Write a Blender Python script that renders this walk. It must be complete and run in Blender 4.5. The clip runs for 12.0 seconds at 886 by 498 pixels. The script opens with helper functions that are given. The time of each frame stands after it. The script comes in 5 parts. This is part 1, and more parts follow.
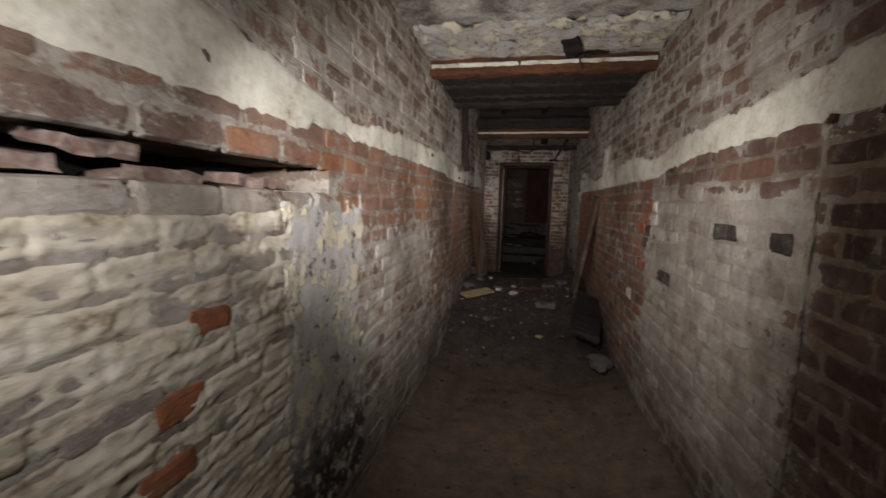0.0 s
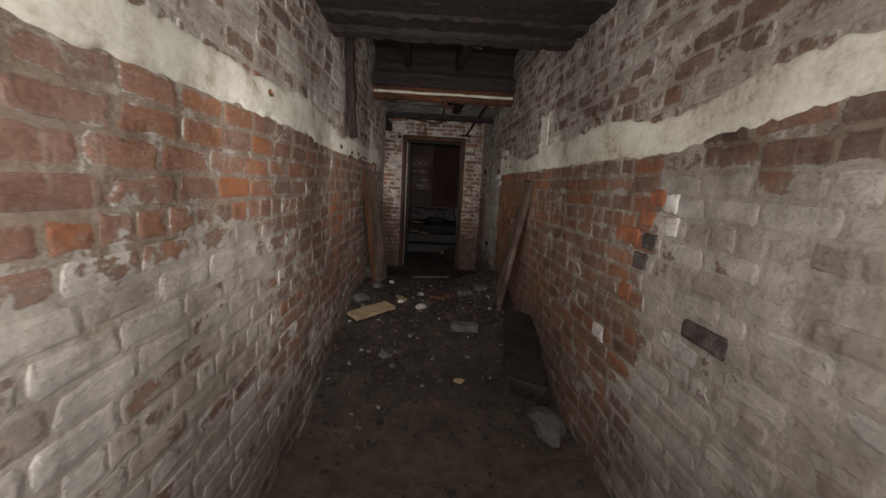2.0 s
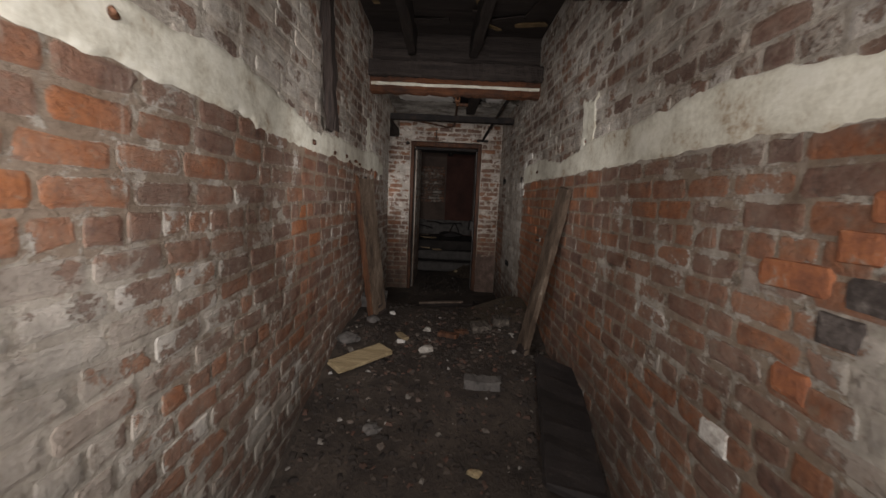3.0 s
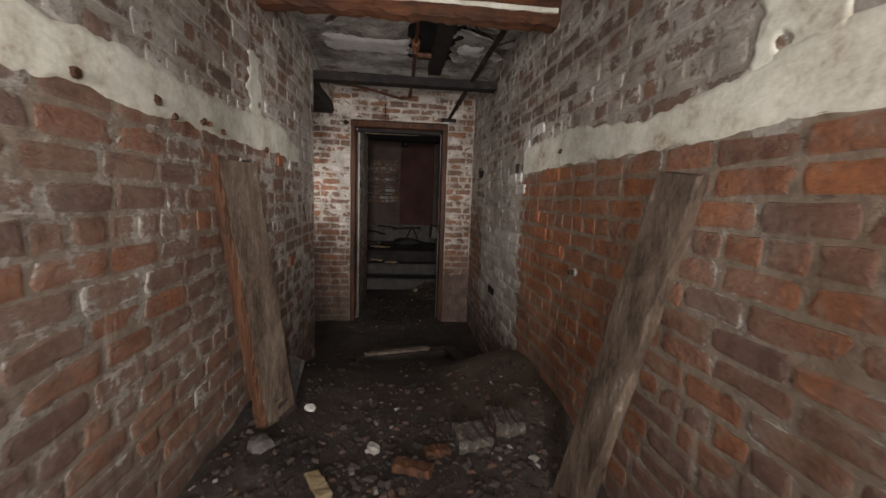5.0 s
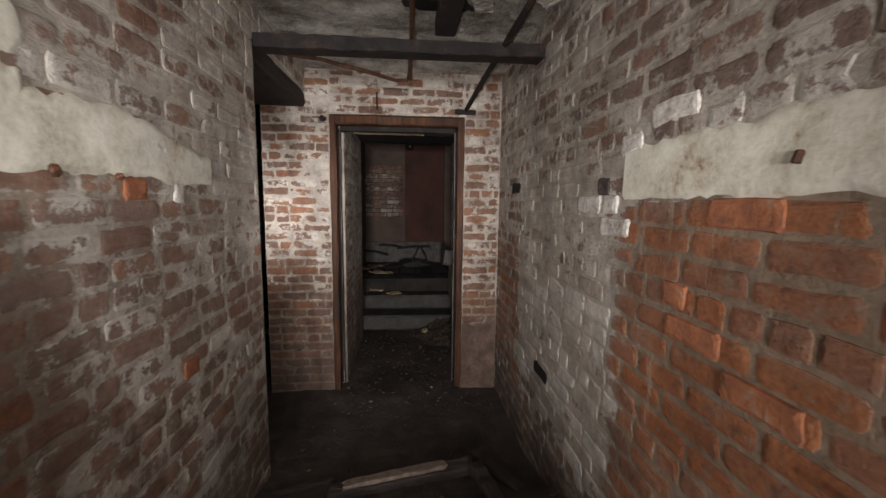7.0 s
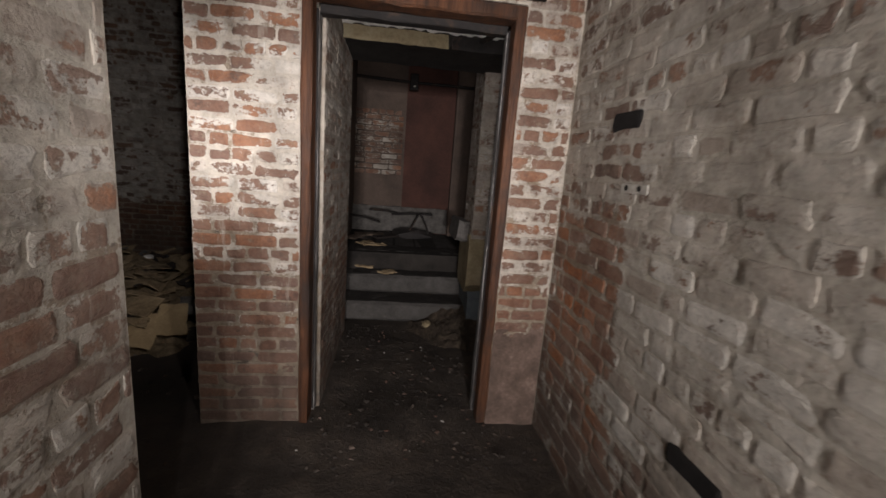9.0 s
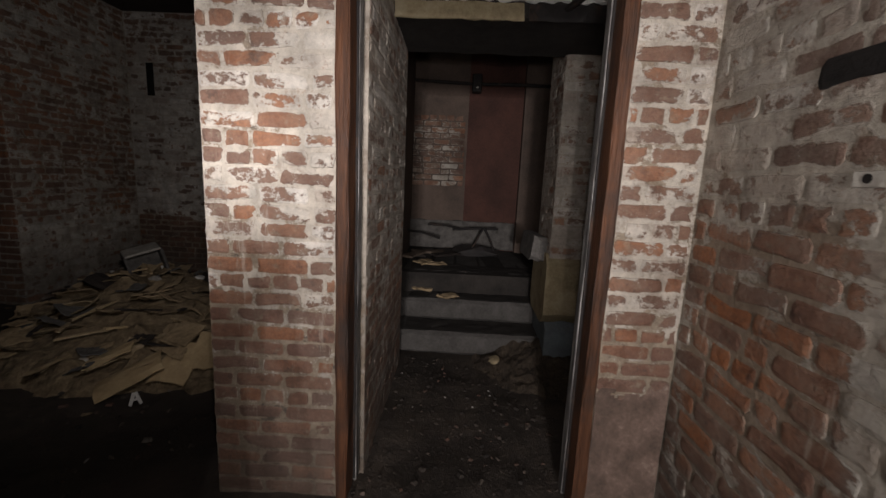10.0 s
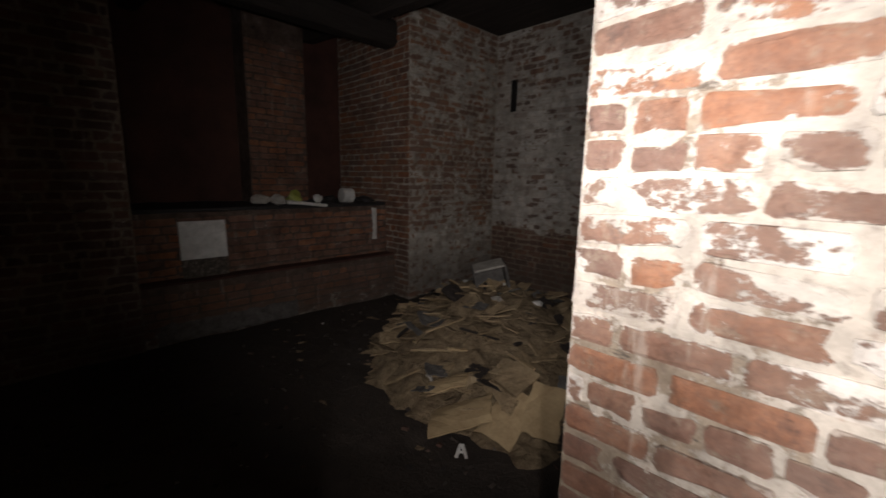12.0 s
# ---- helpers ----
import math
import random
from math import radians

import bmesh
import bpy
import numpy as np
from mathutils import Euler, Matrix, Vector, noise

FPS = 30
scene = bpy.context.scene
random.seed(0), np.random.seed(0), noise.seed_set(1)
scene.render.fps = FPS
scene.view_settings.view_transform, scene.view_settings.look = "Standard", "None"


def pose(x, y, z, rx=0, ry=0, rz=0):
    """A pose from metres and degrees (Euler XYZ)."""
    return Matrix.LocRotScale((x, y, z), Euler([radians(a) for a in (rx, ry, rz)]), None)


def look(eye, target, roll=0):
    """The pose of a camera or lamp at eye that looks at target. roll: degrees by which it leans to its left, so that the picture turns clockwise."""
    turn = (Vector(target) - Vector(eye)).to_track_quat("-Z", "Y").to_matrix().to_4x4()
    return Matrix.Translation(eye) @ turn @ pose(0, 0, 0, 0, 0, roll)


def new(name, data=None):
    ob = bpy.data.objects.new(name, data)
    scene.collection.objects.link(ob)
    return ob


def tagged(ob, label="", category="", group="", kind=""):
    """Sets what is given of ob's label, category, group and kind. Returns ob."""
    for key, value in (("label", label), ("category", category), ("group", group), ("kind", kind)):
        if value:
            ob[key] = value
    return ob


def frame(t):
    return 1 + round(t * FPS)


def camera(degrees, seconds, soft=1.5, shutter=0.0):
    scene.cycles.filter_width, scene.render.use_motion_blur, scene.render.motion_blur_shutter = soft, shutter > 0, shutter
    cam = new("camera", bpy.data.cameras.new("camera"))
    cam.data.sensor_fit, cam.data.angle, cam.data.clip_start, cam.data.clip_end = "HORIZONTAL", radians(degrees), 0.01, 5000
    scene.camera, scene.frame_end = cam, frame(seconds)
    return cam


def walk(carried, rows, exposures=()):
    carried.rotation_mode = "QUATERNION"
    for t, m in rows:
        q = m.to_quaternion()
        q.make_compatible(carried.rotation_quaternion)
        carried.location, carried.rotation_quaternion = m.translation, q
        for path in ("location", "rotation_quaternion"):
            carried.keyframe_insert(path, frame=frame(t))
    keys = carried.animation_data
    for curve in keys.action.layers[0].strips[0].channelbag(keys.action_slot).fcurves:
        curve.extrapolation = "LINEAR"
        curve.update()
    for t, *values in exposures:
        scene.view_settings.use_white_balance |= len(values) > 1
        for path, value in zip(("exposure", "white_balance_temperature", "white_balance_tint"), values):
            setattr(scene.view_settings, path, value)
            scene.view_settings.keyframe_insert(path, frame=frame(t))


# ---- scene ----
cam = camera(95.0, 12.0, 1.5, 0.25)
PATH = [
    (0, (0.656, 3.127, 1.279), (0.269, 5.076, 1.051), 1.5),
    (0.5, (0.619, 3.39, 1.311), (0.651, 5.364, 0.987), 4.0),
    (1, (0.672, 3.73, 1.308), (0.669, 5.722, 1.124), -0.4),
    (1.5, (0.675, 4.038, 1.312), (0.543, 6.024, 1.121), -0.1),
    (2, (0.594, 4.357, 1.306), (0.676, 6.331, 0.997), 3.0),
    (2.5, (0.646, 4.727, 1.279), (0.746, 6.707, 1.012), 0.9),
    (2.7, (0.648, 4.869, 1.282), (0.68, 6.853, 1.033), 2.5),
    (4.3, (0.691, 6.067, 1.281), (0.596, 8.049, 1.033), 0.9),
    (4.5, (0.691, 6.202, 1.263), (0.697, 8.182, 0.983), 2.3),
    (5, (0.65, 6.554, 1.288), (0.868, 8.527, 1.043), 1.9),
    (5.5, (0.706, 6.908, 1.292), (0.866, 8.894, 1.121), 1.0),
    (6, (0.733, 7.214, 1.33), (0.827, 9.199, 1.103), 1.7),
    (6.5, (0.71, 7.51, 1.422), (0.838, 9.491, 1.181), -0.1),
    (7, (0.723, 7.737, 1.442), (0.889, 9.715, 1.203), 0.6),
    (7.2, (0.747, 7.882, 1.428), (0.824, 9.868, 1.2), 0.2),
    (8.8, (0.573, 8.731, 1.36), (0.911, 10.66, 0.951), 6.1),
    (9, (0.592, 8.831, 1.303), (0.834, 10.779, 0.919), 4.4),
    (9.5, (0.602, 9.124, 1.257), (0.643, 11.090, 0.893), 2.7),
    (10, (0.578, 9.338, 1.247), (0.523, 11.309, 0.915), 2.6),
    (10.5, (0.504, 9.599, 1.303), (0.540, 11.591, 1.128), 1.0),
    (11, (0.450, 9.798, 1.317), (0.040, 11.743, 1.096), -1.2),
    (11.5, (0.211, 9.914, 1.254), (-0.732, 11.657, 0.991), 0.1),
    (12, (0.059, 10.036, 1.254), (-1.356, 11.408, 0.917), 1.0),
]
EXPOSURES = [(0.0, 0.85), (0.5, 1.08), (1.0, 1.1), (1.5, 1.05), (2.0, 1.22), (2.5, 1.4), (4.5, 2.0), (5.5, 2.55), (7.0, 2.9), (8.8, 3.3), (9.5, 3.3), (10.0, 3.2), (10.5, 3.35), (11.0, 3.45), (11.5, 4.05), (12.0, 4.2)]
walk(cam, [(t, look(eye, goal, roll)) for t, eye, goal, roll in PATH], EXPOSURES)

# ---- world and light: a sealed cellar; added fixed lamps stand in for the walker's carried torch ----
world = bpy.data.worlds.new("world")
scene.world = world
world.use_nodes = True
world.node_tree.nodes["Background"].inputs[0].default_value = (0.02, 0.02, 0.02, 1)
world.node_tree.nodes["Background"].inputs[1].default_value = 0.0

# Ten added unseen lamps; the narrow cones brighten left wall, doorway, pier and side room.
TORCH_STANDINS = [(0.36, 3.12, 1.40, 11.0, 10, 146), (0.44, 3.34, 1.40, 46.0, 12, 62), (0.60, 4.20, 1.38, 23.0, -8, 164), (0.54, 5.20, 1.38, 11.5, 0, 152), (0.62, 6.45, 1.42, 9.6, 2, 148),
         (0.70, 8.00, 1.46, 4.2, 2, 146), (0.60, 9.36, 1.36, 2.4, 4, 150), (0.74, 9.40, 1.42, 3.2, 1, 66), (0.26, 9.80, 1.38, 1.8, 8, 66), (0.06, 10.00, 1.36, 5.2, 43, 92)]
for x, y, z, watts, turn, cone in TORCH_STANDINS:
    lamp = bpy.data.lights.new("torch_standin_light", "SPOT")
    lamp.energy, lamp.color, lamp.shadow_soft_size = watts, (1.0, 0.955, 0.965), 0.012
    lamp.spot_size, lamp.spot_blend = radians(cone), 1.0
    new("torch_standin_light", lamp).matrix_basis = pose(x, y, z, 89, 0, turn)


# ---- materials ----
class Nodes:
    """A small helper that wires shader nodes."""

    def __init__(self, name):
        self.mat = bpy.data.materials.new(name)
        self.mat.use_nodes = True
        self.tree = self.mat.node_tree
        self.bsdf = self.tree.nodes["Principled BSDF"]
        self.pos = self.add("ShaderNodeNewGeometry").outputs["Position"]

    def add(self, kind):
        return self.tree.nodes.new(kind)

    def put(self, socket, value):
        if isinstance(value, bpy.types.NodeSocket):
            self.tree.links.new(value, socket)
        else:
            socket.default_value = value

    def math(self, op, a, b=0.0, clamp=False):
        n = self.add("ShaderNodeMath")
        n.operation, n.use_clamp = op, clamp
        self.put(n.inputs[0], a)
        self.put(n.inputs[1], b)
        return n.outputs[0]

    def noise(self, scale, detail=3.0, rough=0.55, vec=None, stretch=None, shift=0.0):
        v = vec or self.pos
        if stretch or shift:
            m = self.add("ShaderNodeMapping")
            m.inputs["Scale"].default_value = stretch or (1, 1, 1)
            m.inputs["Location"].default_value = (shift, shift * 1.7, shift * 0.6)
            self.put(m.inputs["Vector"], v)
            v = m.outputs[0]
        n = self.add("ShaderNodeTexNoise")
        n.inputs["Scale"].default_value = scale
        n.inputs["Detail"].default_value = detail
        n.inputs["Roughness"].default_value = rough
        self.put(n.inputs["Vector"], v)
        return n.outputs["Fac"]

    def span(self, value, a, b, c=0.0, d=1.0, smooth=False):
        n = self.add("ShaderNodeMapRange")
        n.interpolation_type = "SMOOTHSTEP" if smooth else "LINEAR"
        self.put(n.inputs[0], value)
        for k, x in zip((1, 2, 3, 4), (a, b, c, d)):
            self.put(n.inputs[k], x)
        return n.outputs[0]

    def mix(self, fac, a, b, blend="MIX"):
        n = self.add("ShaderNodeMix")
        n.data_type, n.blend_type = "RGBA", blend
        self.put(n.inputs[0], fac)
        self.put(n.inputs[6], (*a, 1) if isinstance(a, tuple) else a)
        self.put(n.inputs[7], (*b, 1) if isinstance(b, tuple) else b)
        return n.outputs[2]

    def ramp(self, fac, stops):
        n = self.add("ShaderNodeValToRGB")
        e = n.color_ramp.elements
        e[0].position, e[0].color = stops[0][0], (*stops[0][1], 1)
        e[1].position, e[1].color = stops[-1][0], (*stops[-1][1], 1)
        for p, c in stops[1:-1]:
            e.new(p).color = (*c, 1)
        self.put(n.inputs[0], fac)
        return n.outputs[0]

    def axes(self, vec=None):
        n = self.add("ShaderNodeSeparateXYZ")
        self.put(n.inputs[0], vec or self.pos)
        return n.outputs

    def finish(self, colour, rough=0.85, height=None, strength=0.4, depth=0.01, metal=0.0, spec=0.3):
        self.put(self.bsdf.inputs["Base Color"], (*colour, 1) if isinstance(colour, tuple) else colour)
        self.put(self.bsdf.inputs["Roughness"], rough)
        self.put(self.bsdf.inputs["Metallic"], metal)
        self.put(self.bsdf.inputs["Specular IOR Level"], spec)
        if height is not None:
            b = self.add("ShaderNodeBump")
            b.inputs["Strength"].default_value, b.inputs["Distance"].default_value = strength, depth
            self.put(b.inputs["Height"], height)
            self.put(self.bsdf.inputs["Normal"], b.outputs[0])
        return self.mat


def zone_mask(n, u, z, box, soft=0.07):
    u0, u1, z0, z1 = box
    m = n.math("MULTIPLY", n.span(u, u0 - soft, u0 + soft, smooth=True), n.span(u, u1 + soft, u1 - soft, smooth=True))
    k = n.math("MULTIPLY", n.span(z, z0 - soft, z0 + soft, smooth=True), n.span(z, z1 + soft, z1 - soft, smooth=True))
    return n.math("MULTIPLY", m, k)


BRICK_RAMP = [(0.0, (0.095, 0.062, 0.051)), (0.3, (0.20, 0.118, 0.089)), (0.62, (0.31, 0.158, 0.098)), (1.0, (0.47, 0.172, 0.060))]


def masonry(name, kind, axis, base, tone, zones, white=(0.68, 0.645, 0.58), dirt=0.42, scale=1.0, spread=0.22, joint=((0.16, 0.118, 0.082), (0.40, 0.325, 0.235)), haze=0.5, joint_tone=0.8):
    """Worn limewash over brick. kind: 'piece' (an object each), 'joined', or 'mortar'. zones: (u0, u1, z0, z1, paint, tone)."""
    n = Nodes(name)
    wob = n.add("ShaderNodeTexNoise")
    wob.inputs["Scale"].default_value, wob.inputs["Detail"].default_value = 5.0, 4.0
    n.put(wob.inputs["Vector"], n.pos)
    shift = n.add("ShaderNodeVectorMath")
    shift.operation = "MULTIPLY_ADD"
    n.put(shift.inputs[0], wob.outputs["Color"])
    shift.inputs[1].default_value, shift.inputs[2].default_value = (0.34, 0.34, 0.34), (-0.17, -0.17, -0.17)
    moved = n.add("ShaderNodeVectorMath")
    n.put(moved.inputs[0], n.pos)
    n.put(moved.inputs[1], shift.outputs[0])
    ax = n.axes(moved.outputs[0])
    u, z = ax[axis], ax[2]
    if kind == "piece":
        rnd = n.add("ShaderNodeObjectInfo").outputs["Random"]
    elif kind == "joined":
        rnd = n.add("ShaderNodeNewGeometry").outputs["Random Per Island"]
    else:
        rnd = None
    paint, hue = base, tone
    for u0, u1, z0, z1, dp, dt in zones:
        m = zone_mask(n, u, z, (u0, u1, z0, z1))
        if dp:
            paint = n.math("ADD", paint, n.math("MULTIPLY", m, dp))
        if dt:
            hue = n.math("ADD", hue, n.math("MULTIPLY", m, dt))
    big = n.span(n.noise(2.6 * scale, 6, 0.62), 0.3, 0.7)
    mid = n.span(n.noise(11 * scale, 7, 0.68, stretch=(0.85, 0.85, 1.12)), 0.32, 0.68)
    fine = n.span(n.noise(85 * scale, 6, 0.75), 0.25, 0.75)
    v = n.math("ADD", n.math("MULTIPLY", big, 0.24), n.math("ADD", n.math("MULTIPLY", mid, 0.50), n.math("MULTIPLY", fine, 0.20)))
    if rnd is not None:
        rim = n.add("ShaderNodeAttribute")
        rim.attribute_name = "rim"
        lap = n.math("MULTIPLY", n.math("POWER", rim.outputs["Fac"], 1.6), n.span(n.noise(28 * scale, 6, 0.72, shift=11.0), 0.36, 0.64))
        v = n.math("ADD", v, n.math("MULTIPLY", rnd, spread))
        v = n.math("SUBTRACT", v, spread * 0.4)
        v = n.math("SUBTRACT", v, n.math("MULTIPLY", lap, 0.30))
    else:
        v = n.math("SUBTRACT", v, 0.02)
    bare = n.math("SUBTRACT", paint, v)
    cover = n.span(bare, -0.035, 0.045, smooth=True)
    film = n.span(bare, -0.5, 0.2, 0.05, 0.75, smooth=True)
    mortar = n.mix(n.span(n.noise(30 * scale, 6, 0.72), 0.3, 0.7), *joint)
    if rnd is not None:
        fac = n.math("ADD", n.math("MULTIPLY", n.math("FRACT", n.math("MULTIPLY", rnd, 7.31)), 0.52), n.math("ADD", hue, n.span(n.noise(3.1, 3, 0.5, shift=13.0), 0.3, 0.7, -0.10, 0.10)))
        raw = n.ramp(fac, BRICK_RAMP)
        raw = n.mix(n.span(n.noise(9 * scale, 7, 0.7, shift=1.5), 0.40, 0.66, 0.0, 0.75), raw, n.mix(1.0, raw, (0.52, 0.46, 0.46), "MULTIPLY"))
        raw = n.mix(n.span(n.noise(70 * scale, 6, 0.75), 0.35, 0.72, 0.0, 0.6), raw, (0.10, 0.055, 0.042))
        raw = n.mix(n.span(n.noise(20 * scale, 8, 0.74, shift=3.0), 0.55, 0.64, 0.0, 0.6), raw, mortar)
        raw = n.mix(n.span(n.noise(13 * scale, 7, 0.7, shift=7.0), 0.58, 0.66, 0.0, 0.7), raw, (0.085, 0.05, 0.042))
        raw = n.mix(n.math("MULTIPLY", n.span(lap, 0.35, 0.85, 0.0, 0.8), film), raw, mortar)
    else:
        raw = mortar
        raw = n.mix(n.span(n.noise(11 * scale, 6, 0.7, stretch=(0.6, 0.6, 2.0), shift=6.0), 0.6, 0.64, 0.0, 0.85), raw, (0.03, 0.022, 0.018))
        raw = n.mix(n.span(hue, 0.32, 0.62, 0.0, 0.6), raw, n.mix(n.span(n.noise(34, 5, 0.7), 0.3, 0.6), (0.13, 0.078, 0.046), (0.30, 0.205, 0.13)))
    raw = n.mix(film, raw, n.mix(haze, raw, (0.40, 0.335, 0.27)))
    wash = n.mix(n.span(n.noise(9 * scale, 7, 0.74, shift=5.0), 0.36, 0.64), tuple(c * 0.60 for c in white), white)
    wash = n.mix(n.span(n.noise(48 * scale, 4, 0.7, shift=9.0), 0.56, 0.72, 0.0, 0.5), wash, (0.22, 0.19, 0.165))
    wash = n.mix(n.span(n.noise(23 * scale, 8, 0.76, shift=17.0), 0.57, 0.66, 0.0, 0.6), wash, n.mix(1.0, wash, (0.60, 0.46, 0.40), "MULTIPLY"))
    if rnd is not None:
        thin = n.ramp(n.math("FRACT", n.math("MULTIPLY", rnd, 13.7)), [(0.0, (0.66, 0.58, 0.53)), (0.25, (0.82, 0.77, 0.72)), (0.65, (0.92, 0.89, 0.85)), (1.0, (1.04, 1.02, 1.0))])
        wash = n.mix(1.0, wash, thin, "MULTIPLY")
    else:
        # Wash is darker in the joints, which keeps the brick outlines visible.
        wash = n.mix(1.0, wash, (joint_tone, joint_tone * 0.95, joint_tone * 0.88), "MULTIPLY")
    colour = n.mix(cover, raw, wash)
    soot = n.span(n.noise(1.7, 6, 0.66, shift=2.0), 0.38, 0.72, 0.0, dirt, smooth=True)
    colour = n.mix(soot, colour, n.mix(1.0, colour, (0.42, 0.375, 0.345), "MULTIPLY"))
    grime = n.span(n.noise(5.5, 8, 0.76, shift=21.0), 0.52, 0.66, 0.0, 0.6, smooth=True)
    colour = n.mix(grime, colour, n.mix(1.0, colour, (0.50, 0.43, 0.38), "MULTIPLY"))
    runs = n.span(n.noise(7, 5, 0.6, stretch=(1, 1, 0.16), shift=4.0), 0.55, 0.75, 0.0, 0.42, smooth=True)
    colour = n.mix(runs, colour, n.mix(1.0, colour, (0.50, 0.44, 0.38), "MULTIPLY"))
    drips = n.span(n.noise(16, 6, 0.7, stretch=(1, 1, 0.12), shift=8.0), 0.60, 0.68, 0.0, 0.35, smooth=True)
    colour = n.mix(drips, colour, (0.50, 0.44, 0.36))
    # Brown dirt at wall feet, deepened to stand for weak torch light down there.
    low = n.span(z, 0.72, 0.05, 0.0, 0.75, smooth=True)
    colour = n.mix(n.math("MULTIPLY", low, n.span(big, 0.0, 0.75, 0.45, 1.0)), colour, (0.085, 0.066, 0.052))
    rough = n.span(cover, 0, 1, 0.9, 0.74)
    height = n.math("ADD", n.math("MULTIPLY", cover, 0.5), n.math("ADD", n.math("MULTIPLY", fine, 0.5), n.math("MULTIPLY", mid, 0.6)))
    return n.finish(colour, rough, height, 0.85, 0.009)


def masonry_set(name, axis, base, tone, zones, **more):
    lift = more.pop("lift", 0.06)
    return {k: masonry(f"{name}_{k}", k, axis, base + (lift if k == "mortar" else 0.0), tone, zones, **more) for k in ("piece", "joined", "mortar")}


def speckled(name, stops, scale=8.0, rough=0.85, depth=0.01, strength=0.5, stretch=None, metal=0.0, spec=0.3, fine=60.0):
    n = Nodes(name)
    a = n.noise(scale, 7, 0.66, stretch=stretch)
    b = n.noise(fine, 4, 0.7, stretch=stretch)
    f = n.span(n.math("ADD", n.math("MULTIPLY", a, 0.7), n.math("MULTIPLY", b, 0.3)), 0.32, 0.68)
    return n.finish(n.ramp(f, stops), rough, n.math("ADD", a, n.math("MULTIPLY", b, 0.6)), strength, depth, metal, spec)


def timber(name, dark, light, along, rough=0.8, stain=(0.03, 0.022, 0.018)):
    """Old sawn wood with its grain along the axis 'along'."""
    n = Nodes(name)
    st = [14.0, 14.0, 14.0]
    st[along] = 0.8
    grain = n.noise(2.2, 8, 0.7, stretch=tuple(st))
    lines = n.noise(9.0, 3, 0.6, stretch=tuple(st))
    c = n.mix(n.span(grain, 0.32, 0.7), dark, light)
    c = n.mix(n.span(lines, 0.5, 0.72, 0.0, 0.6), c, tuple(x * 0.55 for x in dark))
    c = n.mix(n.span(n.noise(3.4, 5, 0.65), 0.48, 0.68, 0.0, 0.8), c, stain)
    return n.finish(c, rough, n.math("ADD", grain, n.math("MULTIPLY", lines, 0.7)), 0.85, 0.012)


LEFT_ZONES = [(-1, 12, 1.66, 3.2, 0.0, -0.10), (4.3, 5.9, 1.15, 1.6, -0.24, 0.28), (5.9, 7.2, 0.5, 1.6, -0.20, 0.14),
              (6.9, 9.9, -0.2, 1.52, -0.22, 0.10), (-1, 4.45, -0.2, 1.30, 0.40, 0.05), (-1, 4.45, 1.3, 1.5, -0.10, 0.16), (4.3, 6.2, 0.1, 1.05, 0.12, -0.02),
              (8.6, 9.2, 0.2, 1.5, 0.10, -0.10), (9.1, 10.5, 0.3, 1.6, 0.14, -0.10), (7.2, 9.9, 1.62, 2.6, -0.04, 0.05), (9.2, 10, 1.2, 2.6, 0.12, 0.05)]
RIGHT_ZONES = [(-1, 12, 1.64, 3.2, 0.0, -0.10), (-1, 4.32, -0.2, 1.5, -0.36, -0.30), (9.2, 11, 1.6, 3.2, 0.04, -0.02), (4.40, 5.6, 0.3, 1.34, 0.24, -0.10), (4.3, 5.6, 1.38, 1.5, -0.40, -0.06),
               (5.5, 5.74, 0.2, 1.46, 0.15, 0.0), (5.74, 5.95, 0.7, 1.44, -0.22, 0.30), (5.95, 7.2, 0.0, 1.46, -0.24, 0.18),
               (7.1, 7.75, -0.2, 1.44, -0.34, 0.16), (7.7, 8.93, -0.2, 1.44, -0.45, 0.35), (7.9, 8.8, 0.7, 1.3, 0.0, 0.12), (8.95, 10.12, 0.35, 1.62, 0.15, -0.02),
               (10.12, 10.7, 0.35, 1.2, -0.28, 0.26), (9.0, 10.7, -0.2, 0.42, -0.2, -0.1)]
END_ZONES = [(-1, 2, 1.0, 2.0, 0.06, 0.05), (-1, 2, -0.2, 0.8, -0.14, -0.02), (-1, 2, -0.2, 0.35, -0.25, -0.1), (0.0, 0.2, 1.0, 1.8, 0.14, 0), (-1, 2, 2.0, 2.6, 0.10, 0.0)]
BRICK_LEFT = masonry_set("limewashed_brick_left", 1, 0.52, 0.24, LEFT_ZONES, spread=0.28, lift=0.09, joint_tone=0.84, dirt=0.58, haze=0.62, joint=((0.15, 0.108, 0.076), (0.33, 0.262, 0.188)))
BRICK_RIGHT = masonry_set("limewashed_brick_right", 1, 0.52, 0.22, RIGHT_ZONES, spread=0.30, lift=0.12, joint_tone=0.82, dirt=0.6, haze=0.58, joint=((0.15, 0.108, 0.076), (0.35, 0.28, 0.20)))
BRICK_END = masonry_set("flaking_white_brick", 0, 0.36, 0.30, END_ZONES, white=(0.78, 0.73, 0.66), dirt=0.4, spread=0.26, lift=0.17, haze=0.35, joint_tone=0.84)
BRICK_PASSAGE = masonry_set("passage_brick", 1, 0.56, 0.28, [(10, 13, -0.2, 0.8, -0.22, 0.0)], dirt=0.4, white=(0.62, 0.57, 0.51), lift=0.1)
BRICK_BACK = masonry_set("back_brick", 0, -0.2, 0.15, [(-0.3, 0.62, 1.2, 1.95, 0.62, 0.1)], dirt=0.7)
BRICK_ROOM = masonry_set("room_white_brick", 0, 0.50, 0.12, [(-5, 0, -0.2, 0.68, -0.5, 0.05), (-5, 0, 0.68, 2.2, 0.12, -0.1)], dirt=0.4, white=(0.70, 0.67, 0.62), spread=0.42)
